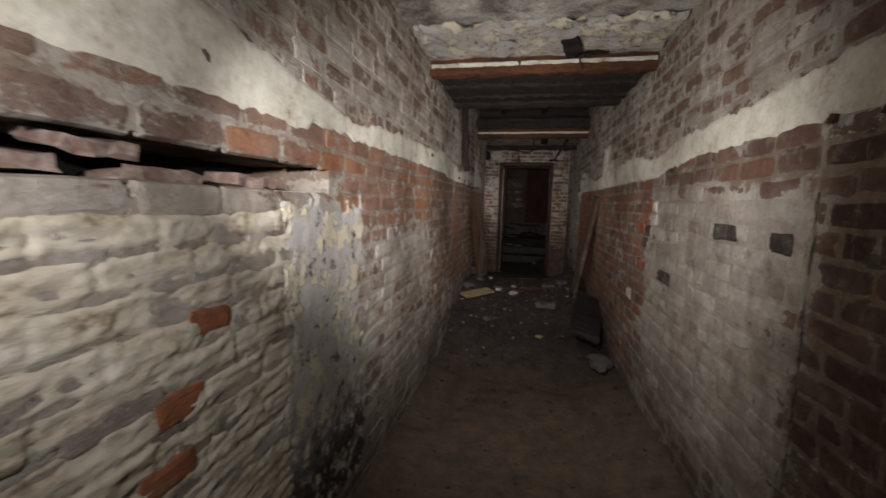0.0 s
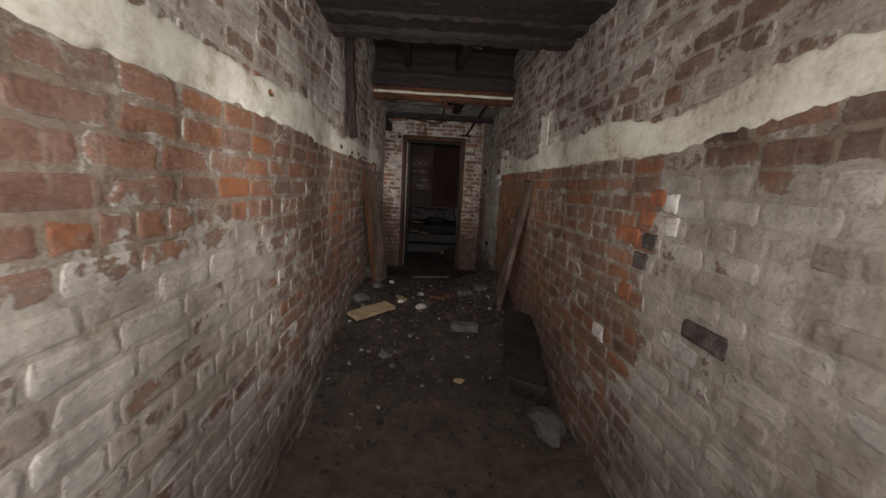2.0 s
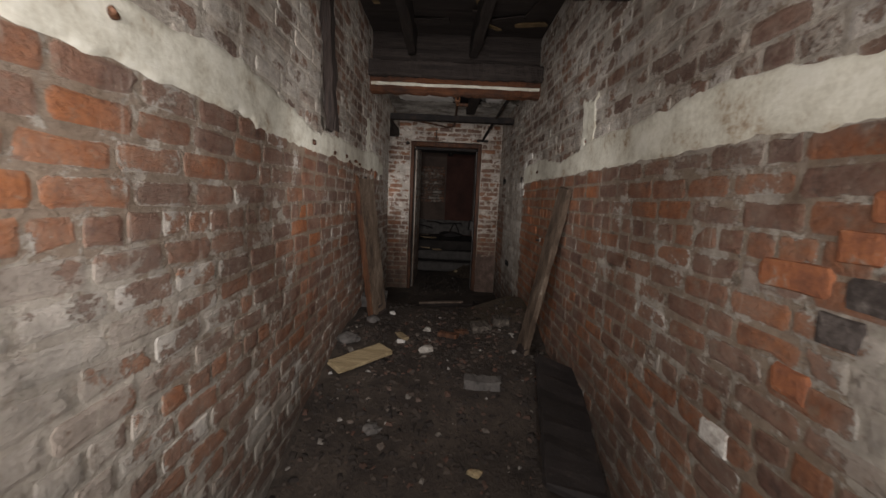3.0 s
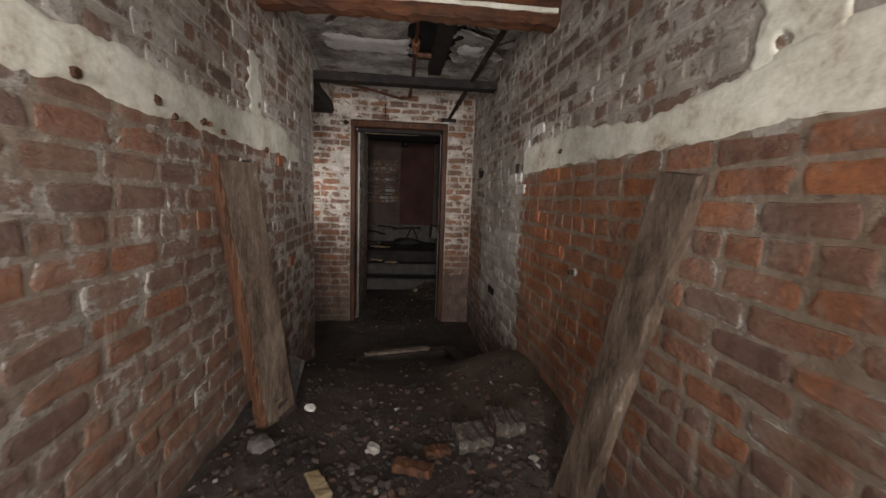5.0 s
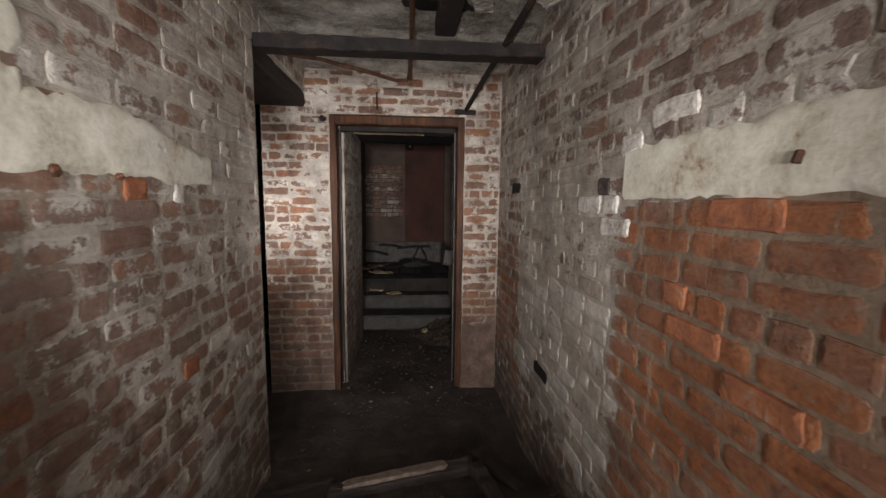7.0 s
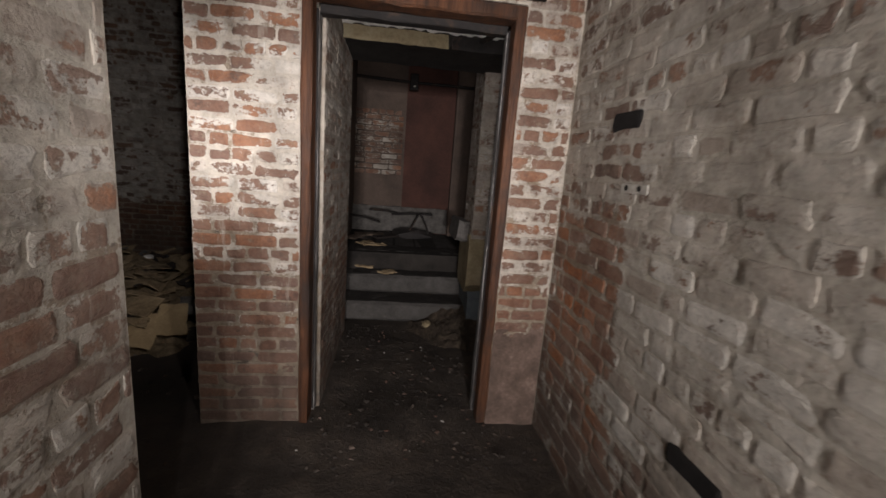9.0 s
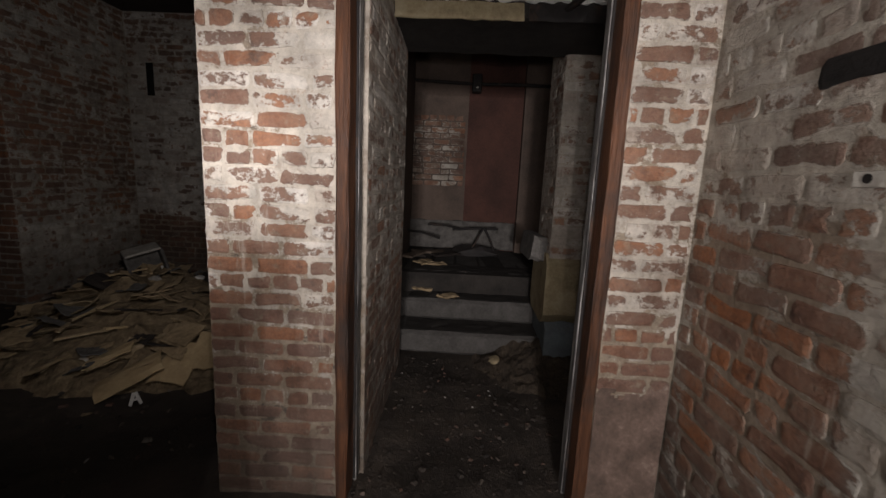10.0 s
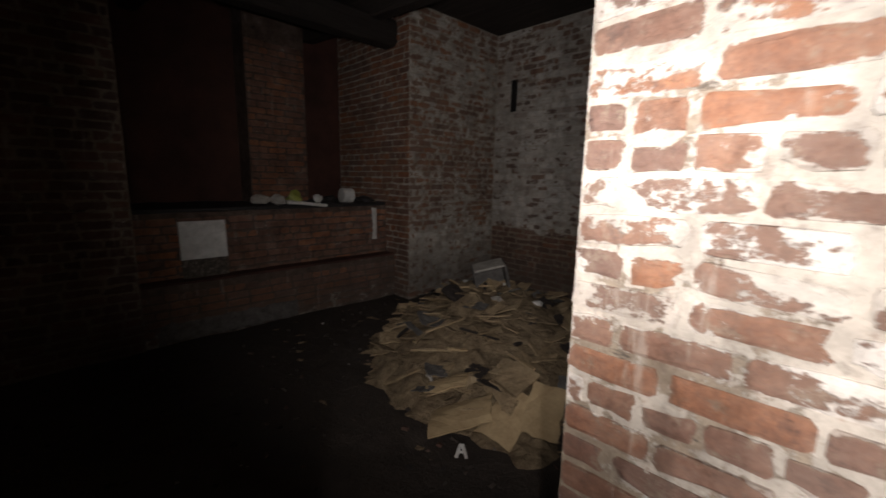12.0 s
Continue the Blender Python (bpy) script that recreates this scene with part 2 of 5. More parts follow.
# Zone y 9 to 10.6 puts shade into the west pier's brick colour.
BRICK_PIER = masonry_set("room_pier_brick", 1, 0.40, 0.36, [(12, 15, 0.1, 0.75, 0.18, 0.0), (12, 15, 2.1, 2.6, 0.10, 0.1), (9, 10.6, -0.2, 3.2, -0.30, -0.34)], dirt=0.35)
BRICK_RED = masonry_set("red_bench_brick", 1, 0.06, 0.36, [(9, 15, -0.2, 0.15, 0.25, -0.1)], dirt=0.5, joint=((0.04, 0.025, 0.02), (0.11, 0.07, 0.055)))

PLASTER_BAND = speckled("cream_plaster_band", [(0.0, (0.17, 0.095, 0.05)), (0.14, (0.40, 0.33, 0.24)), (0.34, (0.55, 0.52, 0.42)), (0.6, (0.67, 0.645, 0.535)), (1.0, (0.78, 0.755, 0.66))], 7.0, 0.82, 0.004, 0.6)


def flaking_plaster():
    n = Nodes("crumbling_plaster")
    a, b, c = n.noise(9, 8, 0.7), n.noise(14, 8, 0.72, shift=4.0), n.noise(60, 5, 0.75, shift=2.0)
    col = n.mix(c, (0.38, 0.355, 0.325), (0.62, 0.59, 0.54))
    col = n.mix(n.span(a, 0.50, 0.54), col, n.mix(c, (0.56, 0.49, 0.33), (0.74, 0.69, 0.55)))
    col = n.mix(n.span(b, 0.58, 0.63, 0.0, 0.85), col, (0.09, 0.075, 0.065))
    z = n.axes()[2]
    col = n.mix(n.math("MULTIPLY", n.span(z, 0.75, 0.3, smooth=True), n.span(b, 0.42, 0.5)), col, (0.06, 0.052, 0.046))
    return n.finish(col, 0.9, n.math("ADD", n.span(a, 0.5, 0.54), n.math("ADD", n.math("MULTIPLY", c, 0.8), n.span(b, 0.63, 0.58))), 0.8, 0.006)


ROUGH_PLASTER = flaking_plaster()
LOOSE_BRICK = speckled("dusty_broken_brick", [(0.0, (0.12, 0.085, 0.07)), (0.5, (0.26, 0.18, 0.145)), (1.0, (0.50, 0.44, 0.38))], 22.0, 0.9)
SOIL = speckled("loose_brown_soil", [(0.0, (0.022, 0.016, 0.012)), (0.6, (0.06, 0.044, 0.03)), (1.0, (0.12, 0.09, 0.06))], 12.0, 0.95, 0.03, 0.9)
CEILING_PLASTER = speckled("stained_ceiling_plaster", [(0.0, (0.06, 0.05, 0.04)), (0.3, (0.20, 0.175, 0.145)), (0.5, (0.36, 0.335, 0.295)), (0.7, (0.50, 0.475, 0.42)), (1.0, (0.70, 0.67, 0.61))], 5.0, 0.9, 0.02, 0.9)
WHITE_PATCH = speckled("bare_white_plaster", [(0.0, (0.5, 0.48, 0.44)), (1.0, (0.78, 0.76, 0.71))], 9.0, 0.85)
DARK_TIMBER = timber("sooty_timber", (0.018, 0.014, 0.012), (0.062, 0.048, 0.040), 0)
DARK_TIMBER_Y = timber("sooty_timber_long", (0.016, 0.012, 0.010), (0.048, 0.038, 0.031), 1)
RUSTY_TIMBER = timber("red_brown_timber", (0.055, 0.021, 0.011), (0.17, 0.066, 0.026), 0)
BOARD_GREY = timber("weathered_board", (0.095, 0.068, 0.050), (0.215, 0.165, 0.125), 2, stain=(0.09, 0.065, 0.047))
MOTTLED_BOARD = speckled("mottled_grimy_board", [(0.0, (0.02, 0.014, 0.010)), (0.3, (0.062, 0.043, 0.029)), (0.55, (0.108, 0.076, 0.052)), (0.8, (0.155, 0.117, 0.084)), (1.0, (0.32, 0.27, 0.21))], 8.0, 0.85, 0.008, 0.8, stretch=(2.0, 2.0, 0.6), fine=55.0)
SKIM = speckled("thick_cream_limewash", [(0.0, (0.13, 0.085, 0.055)), (0.16, (0.30, 0.235, 0.165)), (0.34, (0.52, 0.465, 0.35)), (0.6, (0.60, 0.55, 0.44)), (1.0, (0.72, 0.68, 0.58))], 8.0, 0.85, 0.008, 0.7, stretch=(1, 0.8, 1.3), fine=45.0)
BOARD_RED = timber("rotten_board_edge", (0.06, 0.026, 0.015), (0.20, 0.09, 0.042), 2)
POST_WOOD = timber("black_post", (0.012, 0.009, 0.008), (0.05, 0.034, 0.026), 2)
FRAME_WOOD = timber("red_brown_door_frame", (0.035, 0.016, 0.009), (0.145, 0.058, 0.026), 2, 0.55)
LATH_WOOD = timber("pale_lath", (0.15, 0.095, 0.04), (0.36, 0.25, 0.12), 0)
PALE_PLANK = timber("pale_plank", (0.25, 0.185, 0.095), (0.52, 0.41, 0.24), 0, stain=(0.22, 0.16, 0.09))
IRON = speckled("black_iron", [(0.0, (0.007, 0.006, 0.006)), (0.6, (0.020, 0.016, 0.014)), (1.0, (0.075, 0.042, 0.025))], 9.0, 0.72, 0.004, 0.5, metal=0.15, spec=0.35)
RUST_PIPE = speckled("rusty_pipe", [(0.0, (0.03, 0.018, 0.012)), (0.5, (0.085, 0.04, 0.022)), (1.0, (0.2, 0.085, 0.035))], 18.0, 0.6, 0.004, 0.5, metal=0.4, spec=0.5)
COPPER = speckled("dull_copper", [(0.0, (0.30, 0.13, 0.06)), (1.0, (0.75, 0.40, 0.22))], 20.0, 0.35, 0.002, 0.3, metal=0.9, spec=0.5)
WORN_METAL = speckled("worn_grey_metal", [(0.0, (0.02, 0.02, 0.022)), (0.4, (0.10, 0.09, 0.085)), (0.65, (0.22, 0.205, 0.19)), (1.0, (0.50, 0.48, 0.45))], 7.0, 0.5, 0.004, 0.4, stretch=(6, 6, 0.7), metal=0.25, spec=0.5)
CONCRETE = speckled("step_concrete", [(0.0, (0.028, 0.024, 0.021)), (0.5, (0.065, 0.059, 0.053)), (1.0, (0.11, 0.10, 0.092))], 5.0, 0.85, 0.006, 0.5)
DARK_CONCRETE = speckled("dark_brown_concrete", [(0.0, (0.012, 0.010, 0.009)), (1.0, (0.045, 0.038, 0.032))], 6.0, 0.9)
SANDSTONE = speckled("yellow_stone_base", [(0.0, (0.14, 0.105, 0.06)), (0.5, (0.28, 0.22, 0.13)), (1.0, (0.38, 0.32, 0.21))], 6.0, 0.85)
SLATE_PAINT = speckled("blue_grey_paint", [(0.0, (0.07, 0.08, 0.085)), (1.0, (0.16, 0.18, 0.19))], 9.0, 0.7)
RED_WALL = speckled("red_brown_plaster", [(0.0, (0.032, 0.016, 0.012)), (0.5, (0.068, 0.029, 0.021)), (1.0, (0.105, 0.044, 0.031))], 2.4, 0.8, 0.005, 0.4)
BROWN_WALL = speckled("brown_plaster", [(0.0, (0.055, 0.04, 0.032)), (1.0, (0.15, 0.105, 0.08))], 2.6, 0.8, 0.005, 0.4)
RUBBLE = speckled("rubble_grit", [(0.0, (0.03, 0.025, 0.02)), (0.55, (0.085, 0.07, 0.056)), (0.8, (0.20, 0.17, 0.135)), (1.0, (0.42, 0.39, 0.34))], 26.0, 0.9)
STONE_PALE = speckled("pale_stone", [(0.0, (0.22, 0.20, 0.17)), (1.0, (0.50, 0.46, 0.40))], 14.0, 0.9)
STONE_GREY = speckled("grey_stone", [(0.0, (0.05, 0.045, 0.04)), (1.0, (0.17, 0.155, 0.14))], 14.0, 0.9)
SLAB_DARK = speckled("tarred_sheet", [(0.0, (0.008, 0.007, 0.006)), (0.7, (0.025, 0.02, 0.018)), (1.0, (0.06, 0.045, 0.036))], 6.0, 0.7, spec=0.5)
CARD = speckled("damp_cardboard", [(0.0, (0.15, 0.105, 0.06)), (0.5, (0.31, 0.225, 0.13)), (1.0, (0.46, 0.355, 0.22))], 7.0, 0.9)
CARD_LIGHT = speckled("dry_cardboard", [(0.0, (0.32, 0.22, 0.115)), (1.0, (0.54, 0.40, 0.225))], 6.0, 0.85)
PAPER = speckled("dirty_white_paper", [(0.0, (0.42, 0.40, 0.36)), (1.0, (0.75, 0.72, 0.67))], 12.0, 0.7)
YELLOW_BAG = speckled("yellow_green_plastic", [(0.0, (0.16, 0.17, 0.03)), (1.0, (0.42, 0.44, 0.09))], 14.0, 0.4, spec=0.5)
# Near-black: painted shade inside wall holes, and the real soot on the ceiling.
BLACK_HOLE = speckled("hole_shade_and_soot", [(0.0, (0.006, 0.005, 0.005)), (1.0, (0.02, 0.017, 0.015))], 8.0, 0.95)


def ground_material():
    n = Nodes("trodden_dirt")
    a, b, c = n.noise(1.6, 6, 0.65), n.noise(11, 6, 0.7), n.noise(70, 4, 0.7)
    f = n.span(n.math("ADD", n.math("MULTIPLY", a, 0.5), n.math("ADD", n.math("MULTIPLY", b, 0.35), n.math("MULTIPLY", c, 0.15))), 0.36, 0.64)
    dirt = n.ramp(f, [(0.0, (0.016, 0.0125, 0.010)), (0.45, (0.042, 0.033, 0.026)), (1.0, (0.092, 0.071, 0.054))])
    ax = n.axes()
    sand = n.math("MULTIPLY", n.span(ax[1], 6.9, 5.2, smooth=True), n.span(b, 0.3, 0.6, 0.35, 0.85))
    col = n.mix(sand, dirt, n.mix(b, (0.095, 0.068, 0.047), (0.20, 0.148, 0.104)))
    mound = n.math("MULTIPLY", n.span(ax[0], 0.75, 1.1, smooth=True), n.math("MULTIPLY", n.span(ax[1], 8.0, 8.3, smooth=True), n.span(ax[1], 9.3, 8.9, smooth=True)))
    col = n.mix(n.math("MULTIPLY", mound, 0.8), col, n.mix(b, (0.05, 0.036, 0.022), (0.115, 0.086, 0.054)))
    # West of the corridor the floor takes its own pair of dirt browns.
    room_floor = n.span(ax[0], -0.2, -0.6, 0.0, 0.75, smooth=True)
    col = n.mix(room_floor, col, n.mix(b, (0.018, 0.014, 0.012), (0.085, 0.066, 0.052)))
    return n.finish(col, n.span(b, 0.3, 0.7, 0.7, 0.95), n.math("ADD", b, n.math("MULTIPLY", c, 0.5)), 0.8, 0.02)


DIRT = ground_material()


# ---- building tools ----
def link(name, bm, material, parent=None, label="", smooth=False):
    me = bpy.data.meshes.new(name)
    bm.to_mesh(me)
    bm.free()
    for m in material if isinstance(material, (list, tuple)) else [material]:
        me.materials.append(m)
    if smooth:
        me.polygons.foreach_set("use_smooth", [True] * len(me.polygons))
    ob = new(name, me)
    if parent:
        ob.parent = parent
    if label:
        ob["label"] = label
    return ob


def part(name, bm, material, parent, label=""):
    return link(name, bm, material, parent, label)


def thing(name, label, category, group="", at=(0, 0, 0)):
    e = new(name)
    e.empty_display_size = 0.1
    e.location = at
    return tagged(e, label, category, group)


def structure(ob, label, category):
    return tagged(ob, label, category, kind="structure")


def add_box(bm, a, b, bevel=0.0, m=None, mat=0):
    r = bmesh.ops.create_cube(bm, size=1)
    vs = r["verts"]
    for v in vs:
        v.co = Vector([a[i] + (b[i] - a[i]) * (v.co[i] + 0.5) for i in range(3)])
    faces = {f for v in vs for f in v.link_faces}
    if bevel:
        q = bmesh.ops.bevel(bm, geom=[e for e in {e for v in vs for e in v.link_edges}], offset=bevel, segments=1, affect="EDGES")
        vs = list({v for f in q["faces"] for v in f.verts} | {v for v in vs if v.is_valid})
        faces = {f for v in vs for f in v.link_faces}
    for f in faces:
        f.material_index = mat
    if m is not None:
        bmesh.ops.transform(bm, matrix=m, verts=vs)
    return vs


def box(a, b, bevel=0.0, m=None):
    bm = bmesh.new()
    add_box(bm, a, b, bevel, m)
    return bm


def rough_beam(size, cuts=10, wobble=0.006, seed=0, m=None, ends=0.0):
    """A worn timber along local x, centred, with wavering arrises."""
    lx, ly, lz = size
    rng = random.Random(seed)
    bm = bmesh.new()
    rings = []
    prof = []
    c = min(ly, lz) * 0.14
    for sy, sz in ((-1, -1), (1, -1), (1, 1), (-1, 1)):
        y, z = sy * ly / 2, sz * lz / 2
        first, second = ((y, z - sz * c), (y - sy * c, z)) if sy * sz > 0 else ((y - sy * c, z), (y, z - sz * c))
        prof += [first, second]
    for i in range(cuts + 1):
        x = -lx / 2 + lx * i / cuts
        ring = []
        for k, (y, z) in enumerate(prof):
            e = rng.uniform(-ends, ends) if i in (0, cuts) else 0.0
            ring.append(bm.verts.new((x + e, y + rng.uniform(-wobble, wobble), z + rng.uniform(-wobble, wobble))))
        rings.append(ring)
    for a, b in zip(rings, rings[1:]):
        for k in range(8):
            bm.faces.new((a[k], a[(k + 1) % 8], b[(k + 1) % 8], b[k]))
    bm.faces.new(rings[0][::-1])
    bm.faces.new(rings[-1])
    bmesh.ops.recalc_face_normals(bm, faces=bm.faces)
    if m is not None:
        bm.transform(m)
    return bm


def tube(points, radius, sides=10, m=None):
    """A pipe along a polyline."""
    bm = bmesh.new()
    pts = [Vector(p) for p in points]
    rings = []
    for i, p in enumerate(pts):
        d = (pts[min(i + 1, len(pts) - 1)] - pts[max(i - 1, 0)]).normalized()
        a = d.orthogonal().normalized() if i == 0 else (side - d * side.dot(d)).normalized()
        side = a
        b = d.cross(a)
        rings.append([bm.verts.new(p + radius * (math.cos(2 * math.pi * k / sides) * a + math.sin(2 * math.pi * k / sides) * b)) for k in range(sides)])
    for a, b in zip(rings, rings[1:]):
        for k in range(sides):
            bm.faces.new((a[k], a[(k + 1) % sides], b[(k + 1) % sides], b[k]))
    bm.faces.new(rings[0][::-1])
    bm.faces.new(rings[-1])
    bmesh.ops.recalc_face_normals(bm, faces=bm.faces)
    return bm


def rock(size, seed, flat=0.6):
    bm = bmesh.new()
    bmesh.ops.create_icosphere(bm, subdivisions=2, radius=0.5)
    for v in bm.verts:
        k = 0.72 + 0.55 * noise.noise(v.co * 2.3 + Vector((seed * 3.1, seed * 1.7, 0)))
        v.co = Vector((v.co.x * size[0] * k, v.co.y * size[1] * k, v.co.z * size[2] * k))
        v.co.z = max(v.co.z, -size[2] * 0.3)
    return bm


def sheet(nx, ny, at):
    """A grid of quads; at(u, v) gives each vertex, u and v from 0 to 1."""
    bm = bmesh.new()
    vs = [[bm.verts.new(at(i / nx, j / ny)) for i in range(nx + 1)] for j in range(ny + 1)]
    for j in range(ny):
        for i in range(nx):
            bm.faces.new((vs[j][i], vs[j][i + 1], vs[j + 1][i + 1], vs[j + 1][i]))
    return bm


# ---- brickwork ----
COURSE, STRETCHER, JOINT = 0.0725, 0.202, 0.0102


def brick_rings(w, h, rng, jit):
    """Three rings of ten points: the worn middle of the face, its rounded rim, and the root buried in mortar."""
    base = [(-0.5, -0.30), (-0.45, -0.5), (0.0, -0.5), (0.45, -0.5), (0.5, -0.30),
            (0.5, 0.30), (0.45, 0.5), (0.0, 0.5), (-0.45, 0.5), (-0.5, 0.30)]
    middle, rim, root = [], [], []
    chip = rng.randrange(26)
    lean = rng.uniform(-0.0012, 0.0012)
    for i, (x, z) in enumerate(base):
        x, z = x * w, z * h
        k = rng.uniform(0.0, 0.0042) + (rng.uniform(0.006, 0.016) if chip in (i, i + 1) else 0.0)
        jx, jz = rng.uniform(-jit, jit), rng.uniform(-jit, jit)
        fx, fz = x - math.copysign(min(k, w * 0.2), x) + jx, z - math.copysign(min(k, h * 0.3), z) + jz
        middle.append((fx - math.copysign(min(0.011, w * 0.16), x) + rng.uniform(-0.002, 0.002), lean + rng.uniform(-0.0006, 0.0010), fz * 0.66 + rng.uniform(-0.002, 0.002)))
        rim.append((fx, -0.0019 + lean + rng.uniform(-0.0010, 0.0006), fz))
        root.append((x + math.copysign(0.003, x) + jx * 0.7, -0.016, z + math.copysign(0.003, z) + jz * 0.7))
    return middle + rim + root


BRICK_FACES = [tuple(range(10))] + [((k + 1) % 10 + r, k + r, 10 + k + r, 10 + (k + 1) % 10 + r) for r in (0, 10) for k in range(10)]
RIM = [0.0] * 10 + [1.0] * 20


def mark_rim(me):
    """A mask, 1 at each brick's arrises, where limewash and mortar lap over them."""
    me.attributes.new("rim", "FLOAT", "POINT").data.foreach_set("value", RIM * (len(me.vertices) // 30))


BRICK_MESHES = {}
SMALL = (0.0635, 0.192)


def brick_mesh(size, variant, material, course):
    key = (size, variant, material.name, course)
    if key not in BRICK_MESHES:
        rng = random.Random(variant * 17 + int(size * 1000))
        me = bpy.data.meshes.new("brick")
        me.from_pydata(brick_rings(size - JOINT, course - JOINT, rng, 0.0026), [], [f[::-1] for f in BRICK_FACES])
        me.materials.append(material)
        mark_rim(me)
        BRICK_MESHES[key] = me
    return BRICK_MESHES[key]


def brickwork(wall, mats, origin, along, outward, length, z0, z1, skip=None, near=None, seed=1, proud=0.0, rough=1.0, header_every=6, gauge=(COURSE, STRETCHER)):
    """Lay courses on a wall's face. near(u, z): whether a brick is a piece of its own (at most 300)."""
    rng = random.Random(seed)
    course, stretcher = gauge
    o, a, n = Vector(origin), Vector(along).normalized(), Vector(outward).normalized()
    frame3 = Matrix((a, n, Vector((0, 0, 1)))).transposed().to_4x4()
    flip = frame3.to_3x3().determinant() < 0
    verts, faces, pieces = [], [], 0
    row = 0
    z = z0
    while z + course * 0.5 < z1:
        headers = row % header_every == header_every - 1
        size = stretcher / 2 if headers else stretcher
        u = -(size / 2 if row % 2 else 0.0) - rng.uniform(0, 0.012)
        while u < length:
            s = size * (1 if headers or rng.random() > 0.09 else 0.5) * rng.uniform(0.93, 1.07)
            lo, hi = max(u, 0.0), min(u + s, length)
            mid, zc = (lo + hi) / 2, z + course / 2
            u += s
            if hi - lo < 0.035 or zc + course * 0.4 > z1 or (skip and skip(mid, zc)):
                continue
            push = rng.gauss(0.0010, 0.0012 * rough) + proud
            tilt = Matrix.Rotation(rng.gauss(0, 0.009 * rough), 4, "Y") @ Matrix.Rotation(rng.gauss(0, 0.003 * rough), 4, "Z")
            place = Matrix.Translation(o + a * mid + n * push + Vector((0, 0, zc + rng.gauss(0, 0.0014 * rough) + 0.007 * noise.noise(Vector((mid * 0.9, z * 0.6, seed)))))) @ frame3 @ tilt
            if near and pieces < 300 and near(mid, zc) and not flip:
                ob = new("brick", brick_mesh(round(hi - lo, 3), rng.randrange(8), mats["piece"], course))
                ob.parent = wall
                ob.matrix_local = place
                pieces += 1
                continue
            if near and pieces < 300 and near(mid, zc):
                ob = new("brick", brick_mesh(round(hi - lo, 3), rng.randrange(8), mats["piece"], course))
                turn = Matrix((-a, n, Vector((0, 0, 1)))).transposed().to_4x4()
                ob.parent = wall
                ob.matrix_local = Matrix.Translation(place.translation) @ turn @ tilt
                pieces += 1
                continue
            k = len(verts)
            for p in brick_rings(hi - lo - JOINT, course - JOINT, rng, 0.0024 * rough):
                verts.append(place @ Vector(p))
            for f in BRICK_FACES:
                faces.append(tuple(k + i for i in (f if flip else f[::-1])))
        z += course
        row += 1
    me = bpy.data.meshes.new("brickwork")
    me.from_pydata(verts, [], faces)
    me.materials.append(mats["joined"])
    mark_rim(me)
    rest = new("brickwork", me)
    rest.parent = wall
    tagged(rest, kind="stuff")
    return rest


# ---- floor ----
D = 10.745


def ground_z(x, y):
    def step(v, a, b):
        t = min(max((v - a) / (b - a), 0.0), 1.0)
        return t * t * (3 - 2 * t)
    inside = step(x, -0.25, 0.02) if y > 9.6 else 1.0
    hump = 0.29 * step(y, 6.05, 7.35) * (1 - step(y, 8.55, 10.0))
    side = 0.13 * step(x, 0.85, 1.35) * step(y, 7.7, 8.3) * (1 - step(y, 8.9, 9.6))
    left = 0.08 * (1 - step(x, 0.0, 0.45)) * step(y, 7.2, 7.8) * (1 - step(y, 8.4, 9.2))
    bank = 0.10 * step(x, 1.0, 1.38) * (1 - step(y, 6.0, 6.6)) + 0.05 * (1 - step(x, 0.0, 0.3)) * (1 - step(y, 6.0, 6.6))
    lumps = 0.018 * noise.noise(Vector((x * 3.1, y * 3.1, 0.3))) + 0.010 * noise.noise(Vector((x * 9, y * 9, 2.0)))
    return (hump + side + left + bank) * inside * (1.0 if -0.3 < x < 1.7 else 0.0) + lumps - 0.012


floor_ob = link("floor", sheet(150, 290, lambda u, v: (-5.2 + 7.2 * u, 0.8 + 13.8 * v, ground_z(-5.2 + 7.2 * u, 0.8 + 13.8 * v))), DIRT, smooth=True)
structure(floor_ob, "uneven trodden dirt floor heaped with black rubble", "floor")

# ---- corridor walls ----
TOP = 2.75


def slot_skip(u, z):
    y = u + 1.0
    edge = 0.052 * min(1.0, max(0.0, (4.42 - y) / 0.55))
    return y < 4.42 and 1.338 - edge * 1.1 < z < 1.345 + edge * 0.75


bm = box((-0.40, 4.42, -0.3), (-0.0022, 9.78, TOP))
add_box(bm, (-0.40, 1.0, -0.3), (-0.0022, 4.42, 1.275))
add_box(bm, (-0.40, 1.0, 1.386), (-0.0022, 4.42, TOP))
wall_left = structure(link("wall_left", bm, BRICK_LEFT["mortar"]), "limewashed brick corridor wall with a broken slot", "wall")
# Sheet coloured black to stand for the shade deep in the slot.
structure(link("trim_slot_back", box((-0.40, 1.0, 1.27), (-0.30, 4.42, 1.39)), BLACK_HOLE), "black sheet for the shade behind the wall slot", "wall hole")
brickwork(wall_left, BRICK_LEFT, (0, 1.0, 0), (0, 1, 0), (1, 0, 0), 8.78, -0.077, TOP, skip=slot_skip,
          near=lambda u, z: 3.45 < u < 6.2 and 0.95 < z < 1.46 or 7.2 < u < 8.78 and 1.0 < z < 1.45, seed=11, rough=0.8)
# end of the left wall, seen edge on at the side opening
brickwork(wall_left, BRICK_LEFT, (0.0, 9.775, 0), (-1, 0, 0), (0, 1, 0), 0.4, -0.05, 2.08, seed=12)

